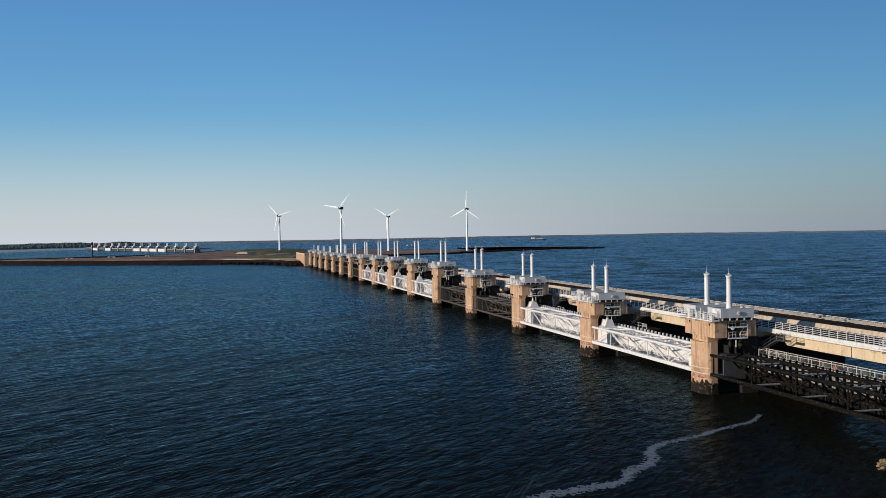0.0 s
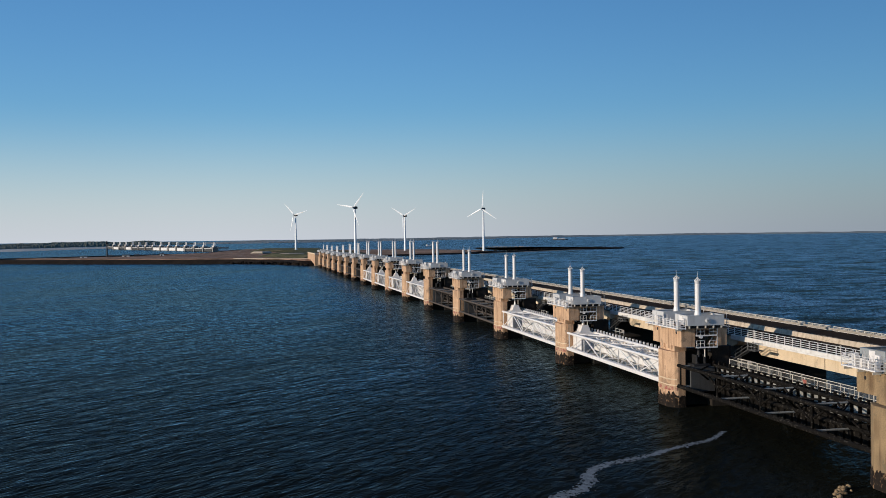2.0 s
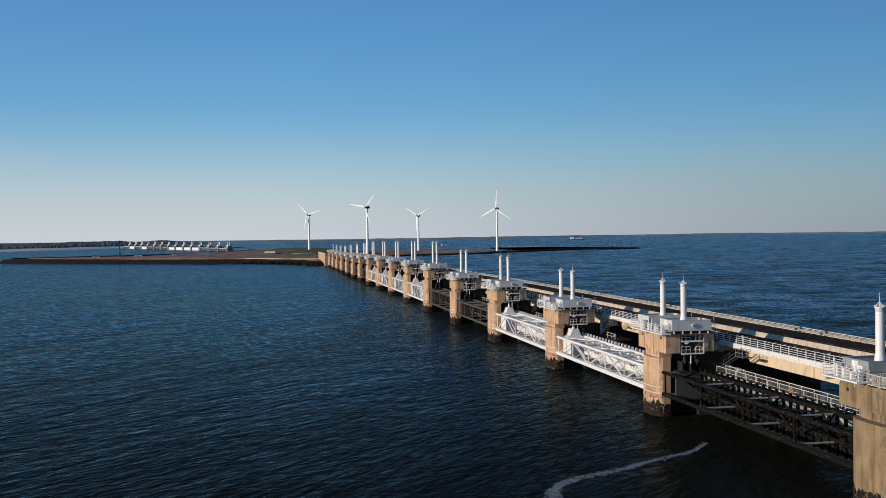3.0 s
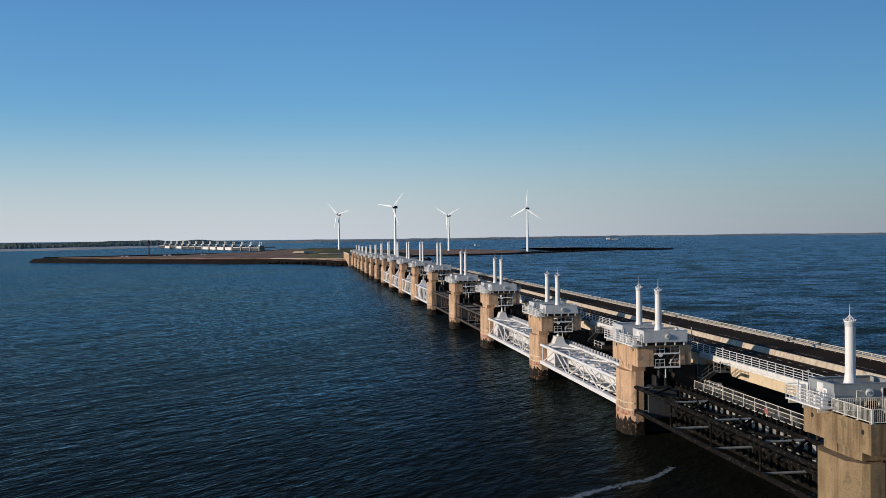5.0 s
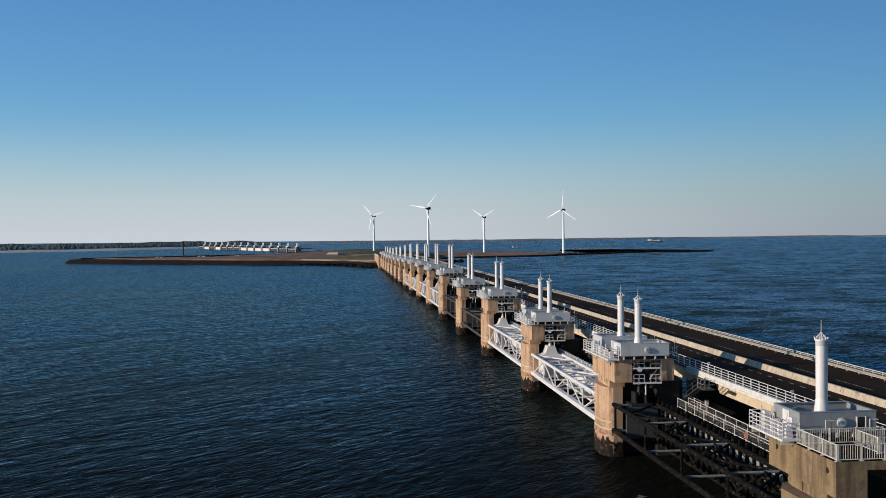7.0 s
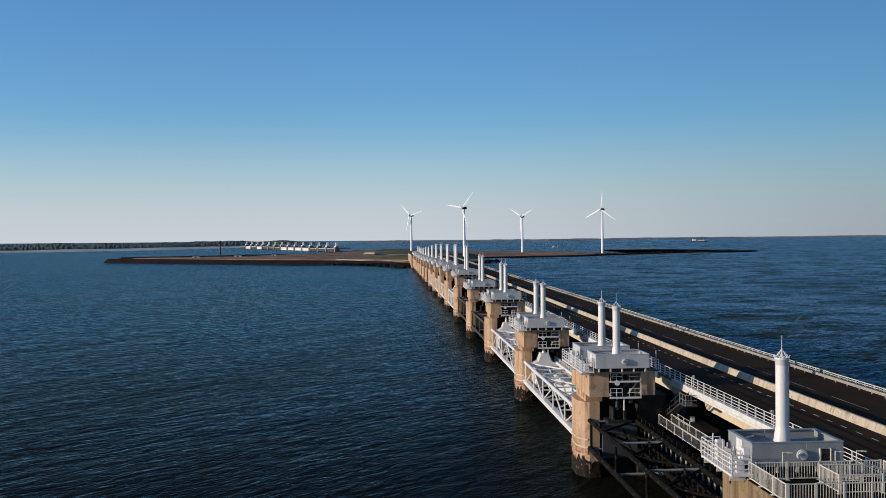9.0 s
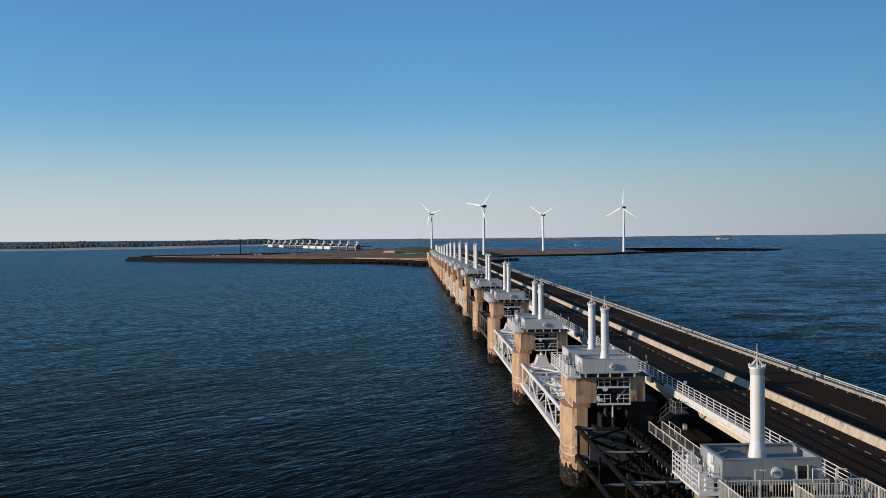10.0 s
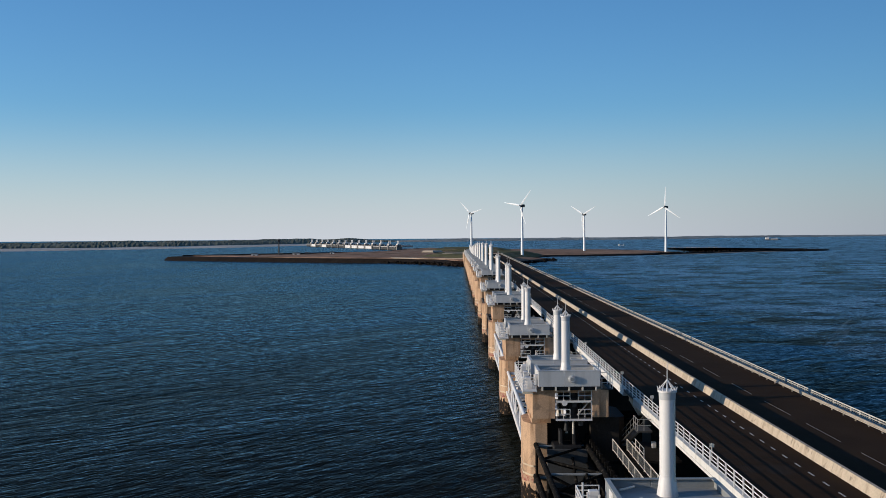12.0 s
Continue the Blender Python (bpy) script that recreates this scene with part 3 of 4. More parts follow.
def build_gate(length, up, paint, dark, far=False):
    """Steel lift gate: tubular truss before a stiffened plate. Origin: its south end, on the pier line, at sea level."""
    look_of = "dark fouled steel lift gate with truss and walkway" if dark else "white painted steel lift gate with tubular truss"
    p = thing("lift_gate", look_of, "gate", "lift gates")
    lo, hi = 3.5, 6.45 + up * 0.6
    xf, xb = -2.75, 1.9
    a, b = 2.0, length - 2.0
    rf = 0.28 if dark else 0.4
    if dark:
        smooth(part("bottom_chord", tube(B(), (xf, a, lo), (xf, b, lo), rf, 14), paint, p))
    else:
        part("bottom_chord", box(B(), xf - 0.3, xf + 0.45, a, b, lo - 0.3, lo + 0.3, 0.06), paint, p)
        for y0, y1 in ((2.4, 6.6), (length - 7.6, length - 2.4)):
            part("end_plate", box(B(), -1.75, -1.65, y0, y1, lo, hi - 0.15, 0.02), paint, p, "plain white end plate")
    if not dark:
        part("web_plate", box(B(), 0.95, 1.05, 2.6, length - 2.6, lo + 0.1, hi - 0.55, 0.02), paint, p, "white web plate")
    smooth(part("top_chord", tube(B(), (xf, a, hi), (xf, b, hi), rf * (0.85 if dark else 0.6), 14), paint, p))
    n = 4 if far else (8 if dark else 5)
    for i in range(n + 1):
        y = a + 1.6 + i * (b - a - 3.2) / n
        if not dark or i % 2 == 0:
            part("strut", tube(B(), (xf, y, lo), (xf, y, hi), 0.13 if dark else 0.09, 8), paint, p)
            part("cross_strut", tube(B(), (xf, y, lo), (xb, y, lo), 0.13, 8), PANEL if dark else paint, p)
            part("cross_strut", tube(B(), (xf, y, hi), (xb, y, hi), 0.11, 8), PANEL if dark else paint, p)
        if i < n:
            y2 = y + (b - a - 3.2) / n
            s = (lo, hi) if i % 2 else (hi, lo)
            part("diagonal", tube(B(), (xf if not dark else 0.4, y, s[0]), (xf if not dark else 0.4, y2, s[1]), 0.14 if dark else 0.1, 8), paint, p)
            part("inner_diagonal", tube(B(), (xf, y, hi), (xb, y2 if i % 2 else y, lo + 0.5), 0.13, 8), paint, p)
            if not dark:
                part("lower_brace", tube(B(), (xf, y, lo), (xb, y2, lo), 0.13, 8), paint, p)
                part("inner_strut", tube(B(), (-0.4, y, lo), (-0.4, y2, hi), 0.11, 8), paint, p)
                part("top_brace", tube(B(), (xf, (y + y2) / 2, hi), (xb, (y + y2) / 2, hi), 0.1, 8), paint, p)
            xs = (xf, xb) if i % 2 else (xb, xf)
            part("top_brace", tube(B(), (xs[0], y, hi), (xs[1], y2, hi), 0.12, 8), paint, p)
    for z in (lo + 0.2, (lo + hi) / 2 + 0.2, hi + 0.05):
        smooth(part("rear_chord", tube(B(), (xb, a, z), (xb, b, z), 0.26, 12), paint, p))
    part("skin_plate", box(B(), xb + 0.5, xb + 0.62, 0.4, length - 0.4, 1.6, hi + 0.1), DARK if dark else paint, p)
    if far:
        ribs = B()
        for i in range(14):
            y = 1.5 + i * (length - 3.0) / 13
            box(ribs, xb + 0.18, xb + 0.5, y - 0.3, y + 0.3, 2.0, hi + 0.35)
        part("stiffeners", ribs, DARK if dark else paint, p)["kind"] = "stuff"
    rib = None
    m = 0 if far else int(length / 1.55)
    for i in range(m):
        y = 0.9 + i * (length - 1.8) / (m - 1)
        if rib is None:
            rib = part("stiffener", box(B(), xb + 0.18, xb + 0.5, -0.12, 0.12, 2.0, hi + 0.7, 0.02), DARK if dark else paint, p)
            rib.location = (0, y, 0)
            pan = part("buffer_plate", box(B(), xb + 0.36, xb + 0.5, -0.42, 0.42, hi - 1.9, hi - 0.15, 0.05), PANEL if dark else paint, p)
            pan.location = (0, y + 0.78, 0)
        else:
            again(rib, (0, y, 0), p)
            if i < m - 1:
                again(pan, (0, y + 0.78, 0), p)
    for s, y in ((1, 3.6), (-1, length - 3.6)):
        hump = along(B(), [(-1.6, hi - 0.4), (1.7, hi - 0.4), (1.7, hi + 0.05), (1.05, hi + 0.35), (0.62, hi + 1.5), (-0.52, hi + 1.5), (-0.95, hi + 0.35), (-1.6, hi + 0.05)], y - 1.3, y + 1.3)
        if dark:
            block = box(B(), -1.3, 1.3, y - 1.2, y + 1.2, hi - 0.4, hi + 0.3, 0.08)
            for x in (-0.55, 0.65):
                box(block, x - 0.14, x + 0.14, y - 0.7, y + 0.7, hi + 0.2, hi + 1.55, 0.05)
                tube(block, (x, y - 0.9, hi + 0.4), (x + 0.5, y + 0.9, hi + 0.9), 0.12, 8)
            part("lifting_lug", block, BLACK, p, "black lifting bracket of twin plates")
        else:
            part("lifting_lug", hump, paint, p)
        part("lug_pin", tube(B(), (0.05, y, hi + 1.45), (0.05, y, hi + 2.3), 0.3, 12, 0.16), BLACK if dark else paint, p)
        part("end_frame", box(B(), -1.9, 1.8, y - 1.5, y - 1.2, lo - 0.6, hi, 0.04), SLATE if dark else paint, p)
        part("end_frame", box(B(), -1.9, 1.8, y + 1.2, y + 1.5, lo - 0.6, hi, 0.04), SLATE if dark else paint, p)
        part("end_box", box(B(), -1.3, 1.7, y - 3.4, y - 1.5, lo - 0.5, hi - 0.3, 0.05) if s > 0 else box(B(), -1.3, 1.7, y + 1.5, y + 3.4, lo - 0.5, hi - 0.3, 0.05), SLATE if dark else paint, p)
    if dark:
        xw0, xw1, zw = 4.1, 5.4, 6.3 + up * 0.6
        w0, w1 = 2.5, length - 5.0
        part("walkway_deck", box(B(), xw0, xw1, w0, w1, zw - 0.12, zw), DARK, p, "dark steel walkway deck")
        for x in (xw0, xw1):
            post = None
            for i in range(5 if far else 17):
                y = w0 + i * (w1 - w0) / (4 if far else 16)
                if post is None:
                    post = part("post", box(B(), -0.04, 0.04, -0.04, 0.04, 0, 1.08), GALV, p)
                    post.location = (x, y, zw)
                else:
                    again(post, (x, y, zw), p)
            for z in (0.12, 1.05):
                part("rail", tube(B(), (x, w0, zw + z), (x, w1, zw + z), 0.04, 6), GALV, p)
            bars = B()
            k = int((w1 - w0) / 0.22)
            for i in range(k):
                y = w0 + (i + 0.5) * (w1 - w0) / k
                box(bars, x - 0.009, x + 0.009, y - 0.009, y + 0.009, zw + 0.12, zw + 1.05)
            bars = part("bar_infill", bars, PANEL, p)
            bars["kind"] = "stuff"
        for i in range(6):
            y = w0 + (i + 0.5) * (w1 - w0) / 6
            part("walkway_bracket", box(B(), xb + 0.6, xw1, y - 0.12, y + 0.12, zw - 0.4, zw - 0.12), DARK, p)
        part("danger_board", box(B(), xw0 - 0.06, xw0 - 0.02, length * 0.52, length * 0.537, zw + 0.3, zw + 0.8), RED, p, "small red board on the railing")
    return p


AXIS = 3.5
LAST = 15
PIERS = [pier_y(k) for k in range(0, LAST + 1)]


def bay(k):
    """Length and turn, in degrees, of the bay that starts at pier k."""
    dx, dy = pier_x(k + 1) - pier_x(k), pier_y(k + 1) - pier_y(k)
    return math.hypot(dx, dy), -math.degrees(math.atan2(dx, dy))


END_PIER = -48.0
piers, cylinders = {}, {}
house = build_house()
house.location = (0.0, 0.0, 11.95)
balcony = build_balcony(11.2)
balcony.location = (-3.15, -2.3, 12.0)
def build_side_rail():
    """Small railed ledge on the east edge of a pier head. Origin: its inner edge."""
    p = thing("service_ledge", "small pale steel ledge with rails beside a machine house", "ledge", "pier ledges")
    part("platform", box(B(), -1.1, 0, -2.0, 1.0, -0.1, 0.0), SLATE, p)
    for x, y in ((-1.05, -1.95), (-1.05, -0.5), (-1.05, 0.95), (-0.1, -1.95), (-0.1, 0.95)):
        part("post", tube(B(), (x, y, 0), (x, y, 1.1), 0.03, 6), WHITE, p)
    for z in (0.55, 1.08):
        part("rail", tube(B(), (-1.05, -1.95, z), (-1.05, 0.95, z), 0.028, 6), WHITE, p)
        part("rail", tube(B(), (-1.05, 0.95, z), (-0.1, 0.95, z), 0.028, 6), WHITE, p)
        part("rail", tube(B(), (-1.05, -1.95, z), (-0.1, -1.95, z), 0.028, 6), WHITE, p)
    part("davit", tube(B(), (-0.9, 0.6, 0), (-0.9, 0.6, 2.0), 0.045, 6), GREY, p)
    return p


side = build_side_rail()
for k, y in enumerate(PIERS):
    up, ln, bx = rise(k), reach(k), pier_x(k)
    if up in piers:
        copy_thing(piers[up], pose(bx, y, 0))
    else:
        piers[up] = build_pier(up)
        piers[up].location = (bx, y, 0)
    for dy in (-3.5, 3.5):
        if k == LAST and dy > 0:
            continue
        turned = 180 if dy > 0 else 0
        if not (k == 0 and dy < 0):
            copy_thing(house, pose(bx, y + dy, 11.95 + up, 0, 0, turned))
        if ln in cylinders:
            copy_thing(cylinders[ln], pose(bx, y + dy, 13.55 + up))
        else:
            cylinders[ln] = build_cylinder(ln)
            cylinders[ln].location = (bx, y + dy, 13.55 + up)
    for dy in (-3.9, 3.3):
        m = pose(bx + 3.05, y + dy, 11.95 + up, 0, 0, 180)
        if k == 0 and dy < 0:
            side.matrix_basis = m
        else:
            copy_thing(side, m)
    if k:
        copy_thing(balcony, pose(bx - 3.15, y - 5.8, 12.0 + up))

for k in range(0, LAST):
    dark = k in (2, 3) or k >= 8
    length, turned = bay(k)
    gate = build_gate(length, max(rise(k), rise(k + 1)), WEATHERED if dark else WHITE, dark, k > 4)
    gate.matrix_basis = pose(pier_x(k), PIERS[k], 0, 0, 0, turned)
near_gate = build_gate(AXIS - END_PIER, 0.0, DARK, True)
near_gate.location = (0, END_PIER, 0)


# the end pier, with a fenced platform in place of a second machine house
def build_end_pier():
    p = thing("end_pier", "rust-stained tan concrete end pier with round holes", "pier", "barrier piers")
    outl = [(-4.1, -2.0), (-4.1, 1.8), (-3.3, 3.4), (-1.7, 3.5), (-1.7, -3.5), (-2.9, -3.5), (-3.4, -3.2)]
    part("column", prism(B(), outl, -3, 8.5), STAINED, p)
    part("column_foot", tidal_foot(outl, 8), TIDE, p)
    part("column", prism(B(), [(2.4, -3.4), (2.4, 3.4), (5.6, 3.4), (5.6, -3.4)], -4, 9.2), SHADECON, p)
    part("web_wall", box(B(), -1.7, 2.4, -3.2, 1.0, -4, 8.6), SHADECON, p)
    hb = across(B(), [(-4.1, 9.25), (-2.9, 9.25), (-2.9, 8.6), (-1.2, 8.6), (-1.2, 9.25), (0.6, 9.25), (0.6, 8.6), (2.6, 8.6), (2.6, 9.25), (5.8, 9.25), (5.8, 11.55), (-4.1, 11.55)], -3.2, -1.1)
    part("head_beam", hb, STAINED, p, "stained tan head beam with notches")
    part("head_plinth", box(B(), -3.1, -1.3, -2.0, 2.4, 8.4, 9.3), STAINED, p)
    part("head_beam", box(B(), 2.25, 5.2, -4.1, 5.6, 9.3, 11.55, 0.04), STAINED, p)
    part("head_slab", box(B(), -1.1, 2.25, -4.1, 5.4, 11.0, 11.54), STAINED, p)
    part("house_base", box(B(), -2.6, 2.7, 1.95, 5.7, 11.55, 11.85, 0.03), SHADECON, p, "dark concrete base under the machine house")
    for y in (-3.0, 4.4):
        part("anchor_hole", tube(B(), (-3.215, y, 10.8), (-3.15, y, 10.8), 0.2, 14), BLACK, p, "dark round hole")
    return p


end_pier = build_end_pier()
end_pier.location = (0, END_PIER, 0)
end_house = build_house("slate grey steel machine house with a dark side window", SLATE_PAINT)
end_house.location = (-0.05, -43.8, 11.85)
win = part("window", box(B(), 1.42, 2.0, -2.5, -2.44, 0.72, 1.4), GLASS, end_house, "dark square window")
part("window_frame", box(B(), 1.34, 1.42, -2.56, -2.44, 0.68, 1.44), GALV, win)
part("window_frame", box(B(), 2.0, 2.05, -2.56, -2.44, 0.68, 1.44), GALV, win)
copy_thing(cylinders[4.9], pose(0.05, -43.75, 13.45))
copy_thing(balcony, pose(-3.15, -46.6, 11.9)).scale = (1, 0.5, 1)


# ---- road bridge behind the piers ----
DECK = 10.2
X0, X1 = 6.85, 24.4


def build_span(length, far=False):
    """One bridge span: deck, fascias, girders, asphalt and lines. Origin: its south end at deck height, x as in the place."""
    p = thing("bridge_span", "pale concrete box girder road bridge span with dark asphalt", "bridge", "bridge spans")
    gap = 5.6
    part("deck_slab", box(B(), X0 + 0.35, X1 - 0.3, 0, length, -0.5, -0.06), PALE, p)
    part("road_surface", box(B(), X0 + 0.4, X1 - 0.35, 0, length, -0.06, 0.0), ASPHALT, p, "dark worn asphalt")
    part("kerb_beam", box(B(), X0, X0 + 0.4, gap, length, -0.35, 0.12, 0.02), FASCIA, p, "whitish kerb beam")
    part("kerb_beam", box(B(), X0 + 0.02, X0 + 0.4, 0, gap, -0.12, 0.1, 0.02), SLATE, p, "dark kerb beam at the pier")
    part("kerb_beam", box(B(), X1 - 0.35, X1, 0, length, -0.35, 0.12, 0.02), FASCIA, p, "whitish kerb beam")
    part("fascia", box(B(), X0 - 0.04, X0 + 0.34, gap, length, -0.58, -0.352, 0.02), FASCIA, p, "whitish fascia beam")
    part("fascia", box(B(), X1 - 0.3, X1 + 0.04, gap, length, -0.58, -0.352, 0.02), FASCIA, p, "whitish fascia beam")
    for x0, x1, in ((9.4, 13.4), (17.4, 21.6)):
        g = across(B(), [(gap + 2.0, -0.5), (gap + 3.2, -2.6), (length - 4.2, -2.6), (length - 1.0, -0.5)], x0, x1)
        part("box_girder", g, PALE, p, "cream concrete box girder")
        part("girder_joint", box(B(), x0 - 0.02, x0 + 0.01, length * 0.55, length * 0.55 + 0.14, -2.6, -0.7), BLACK, p, "dark open joint")
    nose = across(B(), [(-1.0, -0.5), (-1.0, -1.2), (1.0, -1.75), (gap + 0.6, -1.1), (gap + 0.6, -0.5)], 7.5, 23.6)
    part("pier_table", nose, PALE, p, "cream concrete pier table")
    # deck shade is carried by the pier's dark colour
    part("road_pier", box(B(), 8.6, 22.6, 0.2, 5.0, -14.0, -1.6, 0.15), SHADECON, p, "concrete road pier darkened for shade under the deck")
    if far:
        lines = B()
        for i in range(17):
            y = (i + 0.3) * length / 17
            box(lines, 13.05, 13.17, y, y + 1.05, 0.0, 0.006)
        part("lane_line", lines, PAINT, p)["kind"] = "stuff"
    first = None
    n = 0 if far else 17
    for i in range(n):
        y = (i + 0.3) * length / n
        if first is None:
            first = part("lane_dash", box(B(), 13.05, 13.17, 0, 1.05, 0.0, 0.006), PAINT, p)
            first.location = (0, y, 0)
        else:
            again(first, (0, y, 0), p)
    first = None
    for i in range(0 if far else 4):
        y = (i + 0.2) * length / 4
        if first is None:
            first = part("lane_dash", box(B(), 18.94, 18.99, 0, 7.4, 0.0, 0.006), DULL, p)
            first.location = (0, y, 0)
        else:
            again(first, (0, y, 0), p)
    return p


def build_railing(length, x, gauge, skin, label, heights, step, infill=False):
    """Bridge railing with bars at the given heights. Origin: its south end at deck height."""
    p = thing("bridge_railing", label, "railing", "bridge railings")
    n = int(length / step)
    post = None
    for i in range(n):
        y = (i + 0.5) * length / n
        if post is None:
            post = part("post", box(B(), -0.045, 0.045, -0.035, 0.035, 0.1, heights[-1] + 0.02), skin, p)
            post.location = (x, y, 0)
        else:
            again(post, (x, y, 0), p)
    for z in heights:
        part("rail", tube(B(), (x, 0.02, z), (x, length - 0.02, z), gauge * (1.5 if infill and z == heights[-1] else 1), 6), skin, p)
    if infill:
        k = int(length / 0.4)
        me = B()
        for i in range(k):
            y = (i + 0.5) * length / k
            box(me, x - 0.05, x - 0.02, y - 0.04, y + 0.04, 0.1, heights[-1] - 0.02)
        part("bar_infill", me, PANEL, p)["kind"] = "stuff"
    return p


def build_guardrail(length, x):
    p = thing("guardrail", "galvanised steel road guardrail on low posts", "guardrail", "road guardrails")
    beam = along(B(), [(x, 0.22), (x + 0.03, 0.27), (x - 0.03, 0.35), (x + 0.03, 0.43), (x, 0.51), (x + 0.07, 0.51), (x + 0.1, 0.43), (x + 0.05, 0.35), (x + 0.1, 0.27), (x + 0.07, 0.22)], 0.01, length - 0.01)
    part("beam", beam, DULL, p)
    n = int(length / 2.6)
    post = None
    for i in range(n):
        y = (i + 0.5) * length / n
        if post is None:
            post = part("post", box(B(), 0.1, 0.2, -0.05, 0.05, 0, 0.5), DULL, p)
            post.location = (x, y, 0)
        else:
            again(post, (x, y, 0), p)
    return p


def build_barrier(length):
    p = tagged(part("concrete_barrier", along(B(), [(14.58, 0.0), (14.64, 0.2), (14.78, 0.66), (15.02, 0.66), (15.16, 0.2), (15.22, 0.0)], 0.02, length - 0.02), BARRIER), "weathered pale concrete road barrier with joints", "road barrier", "median barriers")
    return p


rails = ((X0 + 0.12, 0.032, WHITE, "white painted steel bridge railing with horizontal bars", (0.36, 0.62, 0.88, 1.18), 1.9), (X1 - 0.12, 0.034, GALV, "low weathered galvanised bridge railing with close bars", (0.24, 0.44, 0.64), 1.9, True))
for k in range(-3, 16):
    length, turned = bay(k)
    m = pose(pier_x(k), pier_y(k) - 0.1, DECK, 0, 0, turned)
    for t in [build_span(length, k > 4), build_guardrail(length, X1 - 1.1)] + [build_railing(length, *r) for r in rails]:
        t.matrix_basis = m
    for i in range(6):
        build_barrier(length / 6).matrix_basis = m @ pose(0, length / 6 * i, 0)


# ---- wind turbines ----
def build_turbine(hub, blade, turn):
    p = thing("wind_turbine", "white three-bladed wind turbine with a dark nacelle", "wind turbine", "wind turbines")
    smooth(part("tower", tube(B(), (0, 0, 0), (0, 0, hub), 1.6, 24, 0.85), TURB, p))
    part("nacelle", box(B(), -1.4, 1.4, -2.6, 3.6, hub - 0.6, hub + 2.0, 0.5), SLATE, p, "dark grey nacelle")
    smooth(part("spinner", tube(B(), (0, -2.6, hub + 0.7), (0, -4.6, hub + 0.7), 1.2, 16, 0.4), SLATE, p))
    for i in range(3):
        a = radians(turn + 120 * i)
        bm = B()
        prev = None
        for f, w, th in ((0.03, 0.5, 0.5), (0.12, 1.0, 0.45), (0.25, 1.0, 0.32), (0.6, 0.65, 0.2), (1.0, 0.22, 0.08)):
            ring = [bm.verts.new((u * w, v * th - 3.6, f * blade)) for u, v in ((-0.6, 0), (0, -1), (1.2, 0), (0, 1))]
            if prev:
                for q in range(4):
                    bm.faces.new((prev[q], prev[(q + 1) % 4], ring[(q + 1) % 4], ring[q]))
            prev = ring
        bm.faces.new(prev)
        ob = part("blade", bm, TURB, p)
        ob.matrix_basis = Matrix.Translation((0, 0, hub + 0.7)) @ Matrix.Rotation(a, 4, "Y")
    return p


for (x, y, hub, blade, turn) in ((16.8, 1198, 47.8, 21.0, 75), (62.2, 927, 49.8, 20.0, 40), (158.5, 1182, 45.1, 20.5, 62), (238.6, 1076, 51.1, 23.0, 4)):
    t = build_turbine(hub, blade, turn)
    t.matrix_basis = pose(x, y, 3.0, 0, 0, -38)


# ---- the next barrier, far behind the island ----
# tan concrete greyed in its base colour to stand for haze
HAZED = mat("grey_far_concrete", (0.22, 0.20, 0.18), 0.9, vary=0.3, scale=0.2, streak=0.4)


def build_far_pier(white):
    p = thing("far_barrier_pier", "pale concrete pier of another barrier far away", "pier", "far barrier piers")
    part("column", box(B(), -3.4, 5.4, -2.2, 2.2, -3, 7.5), HAZED, p)
    part("head", box(B(), -3.2, 3.8, -3.9, 3.9, 7.5, 10), HAZED, p)
    part("machine_house", box(B(), -2.7, 2.8, -4.2, 4.2, 10.0, 11.4), WHITE, p)
    for y in (-3.5, 3.5):
        smooth(part("cylinder", tube(B(), (0, y, 11.4), (0, y, 16.5), 0.8, 12), WHITE, p))
    part("gate", box(B(), -3.0, 1.5, 5.2, 39.5, 2.0, 6.2), WHITE if white else SLATE, p)
    part("gate_beam", box(B(), -3.1, -2.9, 5.2, 39.5, 6.3, 7.0), WHITE, p)
    part("bridge", box(B(), 7, 22, -5, 40, 6.6, 8.6), HAZED, p)
    return p


fw, fd = build_far_pier(True), build_far_pier(False)
fx, fy, gx, gy = -92, 1500, -335, 2130
turn = math.degrees(math.atan2(gx - fx, gy - fy)) * -1
for i in range(14):
    f = i / 15
    src = fw if i in (3, 4, 5, 6, 10, 12, 14) else fd
    m = pose(fx + (gx - fx) * f, fy + (gy - fy) * f, -1.2, 0, 0, turn)
    if src.get("set") is None:
        src.matrix_basis = m
        src["set"] = 1
    else:
        copy_thing(src, m)


# ---- fences, stairs and small things at the end pier ----
def build_fence(a, b, height=1.05, name="barred_fence", far=False):
    """Galvanised fence of upright bars from a to b."""
    p = thing(name, "pale galvanised steel fence of upright bars", "fence", "platform fences")
    a, b = Vector(a), Vector(b)
    d = b - a
    n = max(1, round(d.length / 1.7))
    for i in range(n + 1):
        q = a + d * i / n
        part("post", box(B(), q.x - 0.045, q.x + 0.045, q.y - 0.045, q.y + 0.045, q.z - 0.05, q.z + height + 0.05), GALV, p)
        part("foot_plate", box(B(), q.x - 0.12, q.x + 0.12, q.y - 0.12, q.y + 0.12, q.z - 0.004, q.z + 0.03), GALV, p)
    for z in (0.1, height):
        part("rail", tube(B(), a + Vector((0, 0, z)), b + Vector((0, 0, z)), 0.035, 6), GALV, p)
    m = int(d.length / 0.16)
    first = None
    for i in range(1, m):
        q = a + d * i / m
        if first is None:
            first = part("bar", box(B(), -0.014, 0.014, -0.014, 0.014, 0.1, height), GALV, p)
            first.location = q
        else:
            o = again(first, (q.x, q.y, q.z), p)
    return p


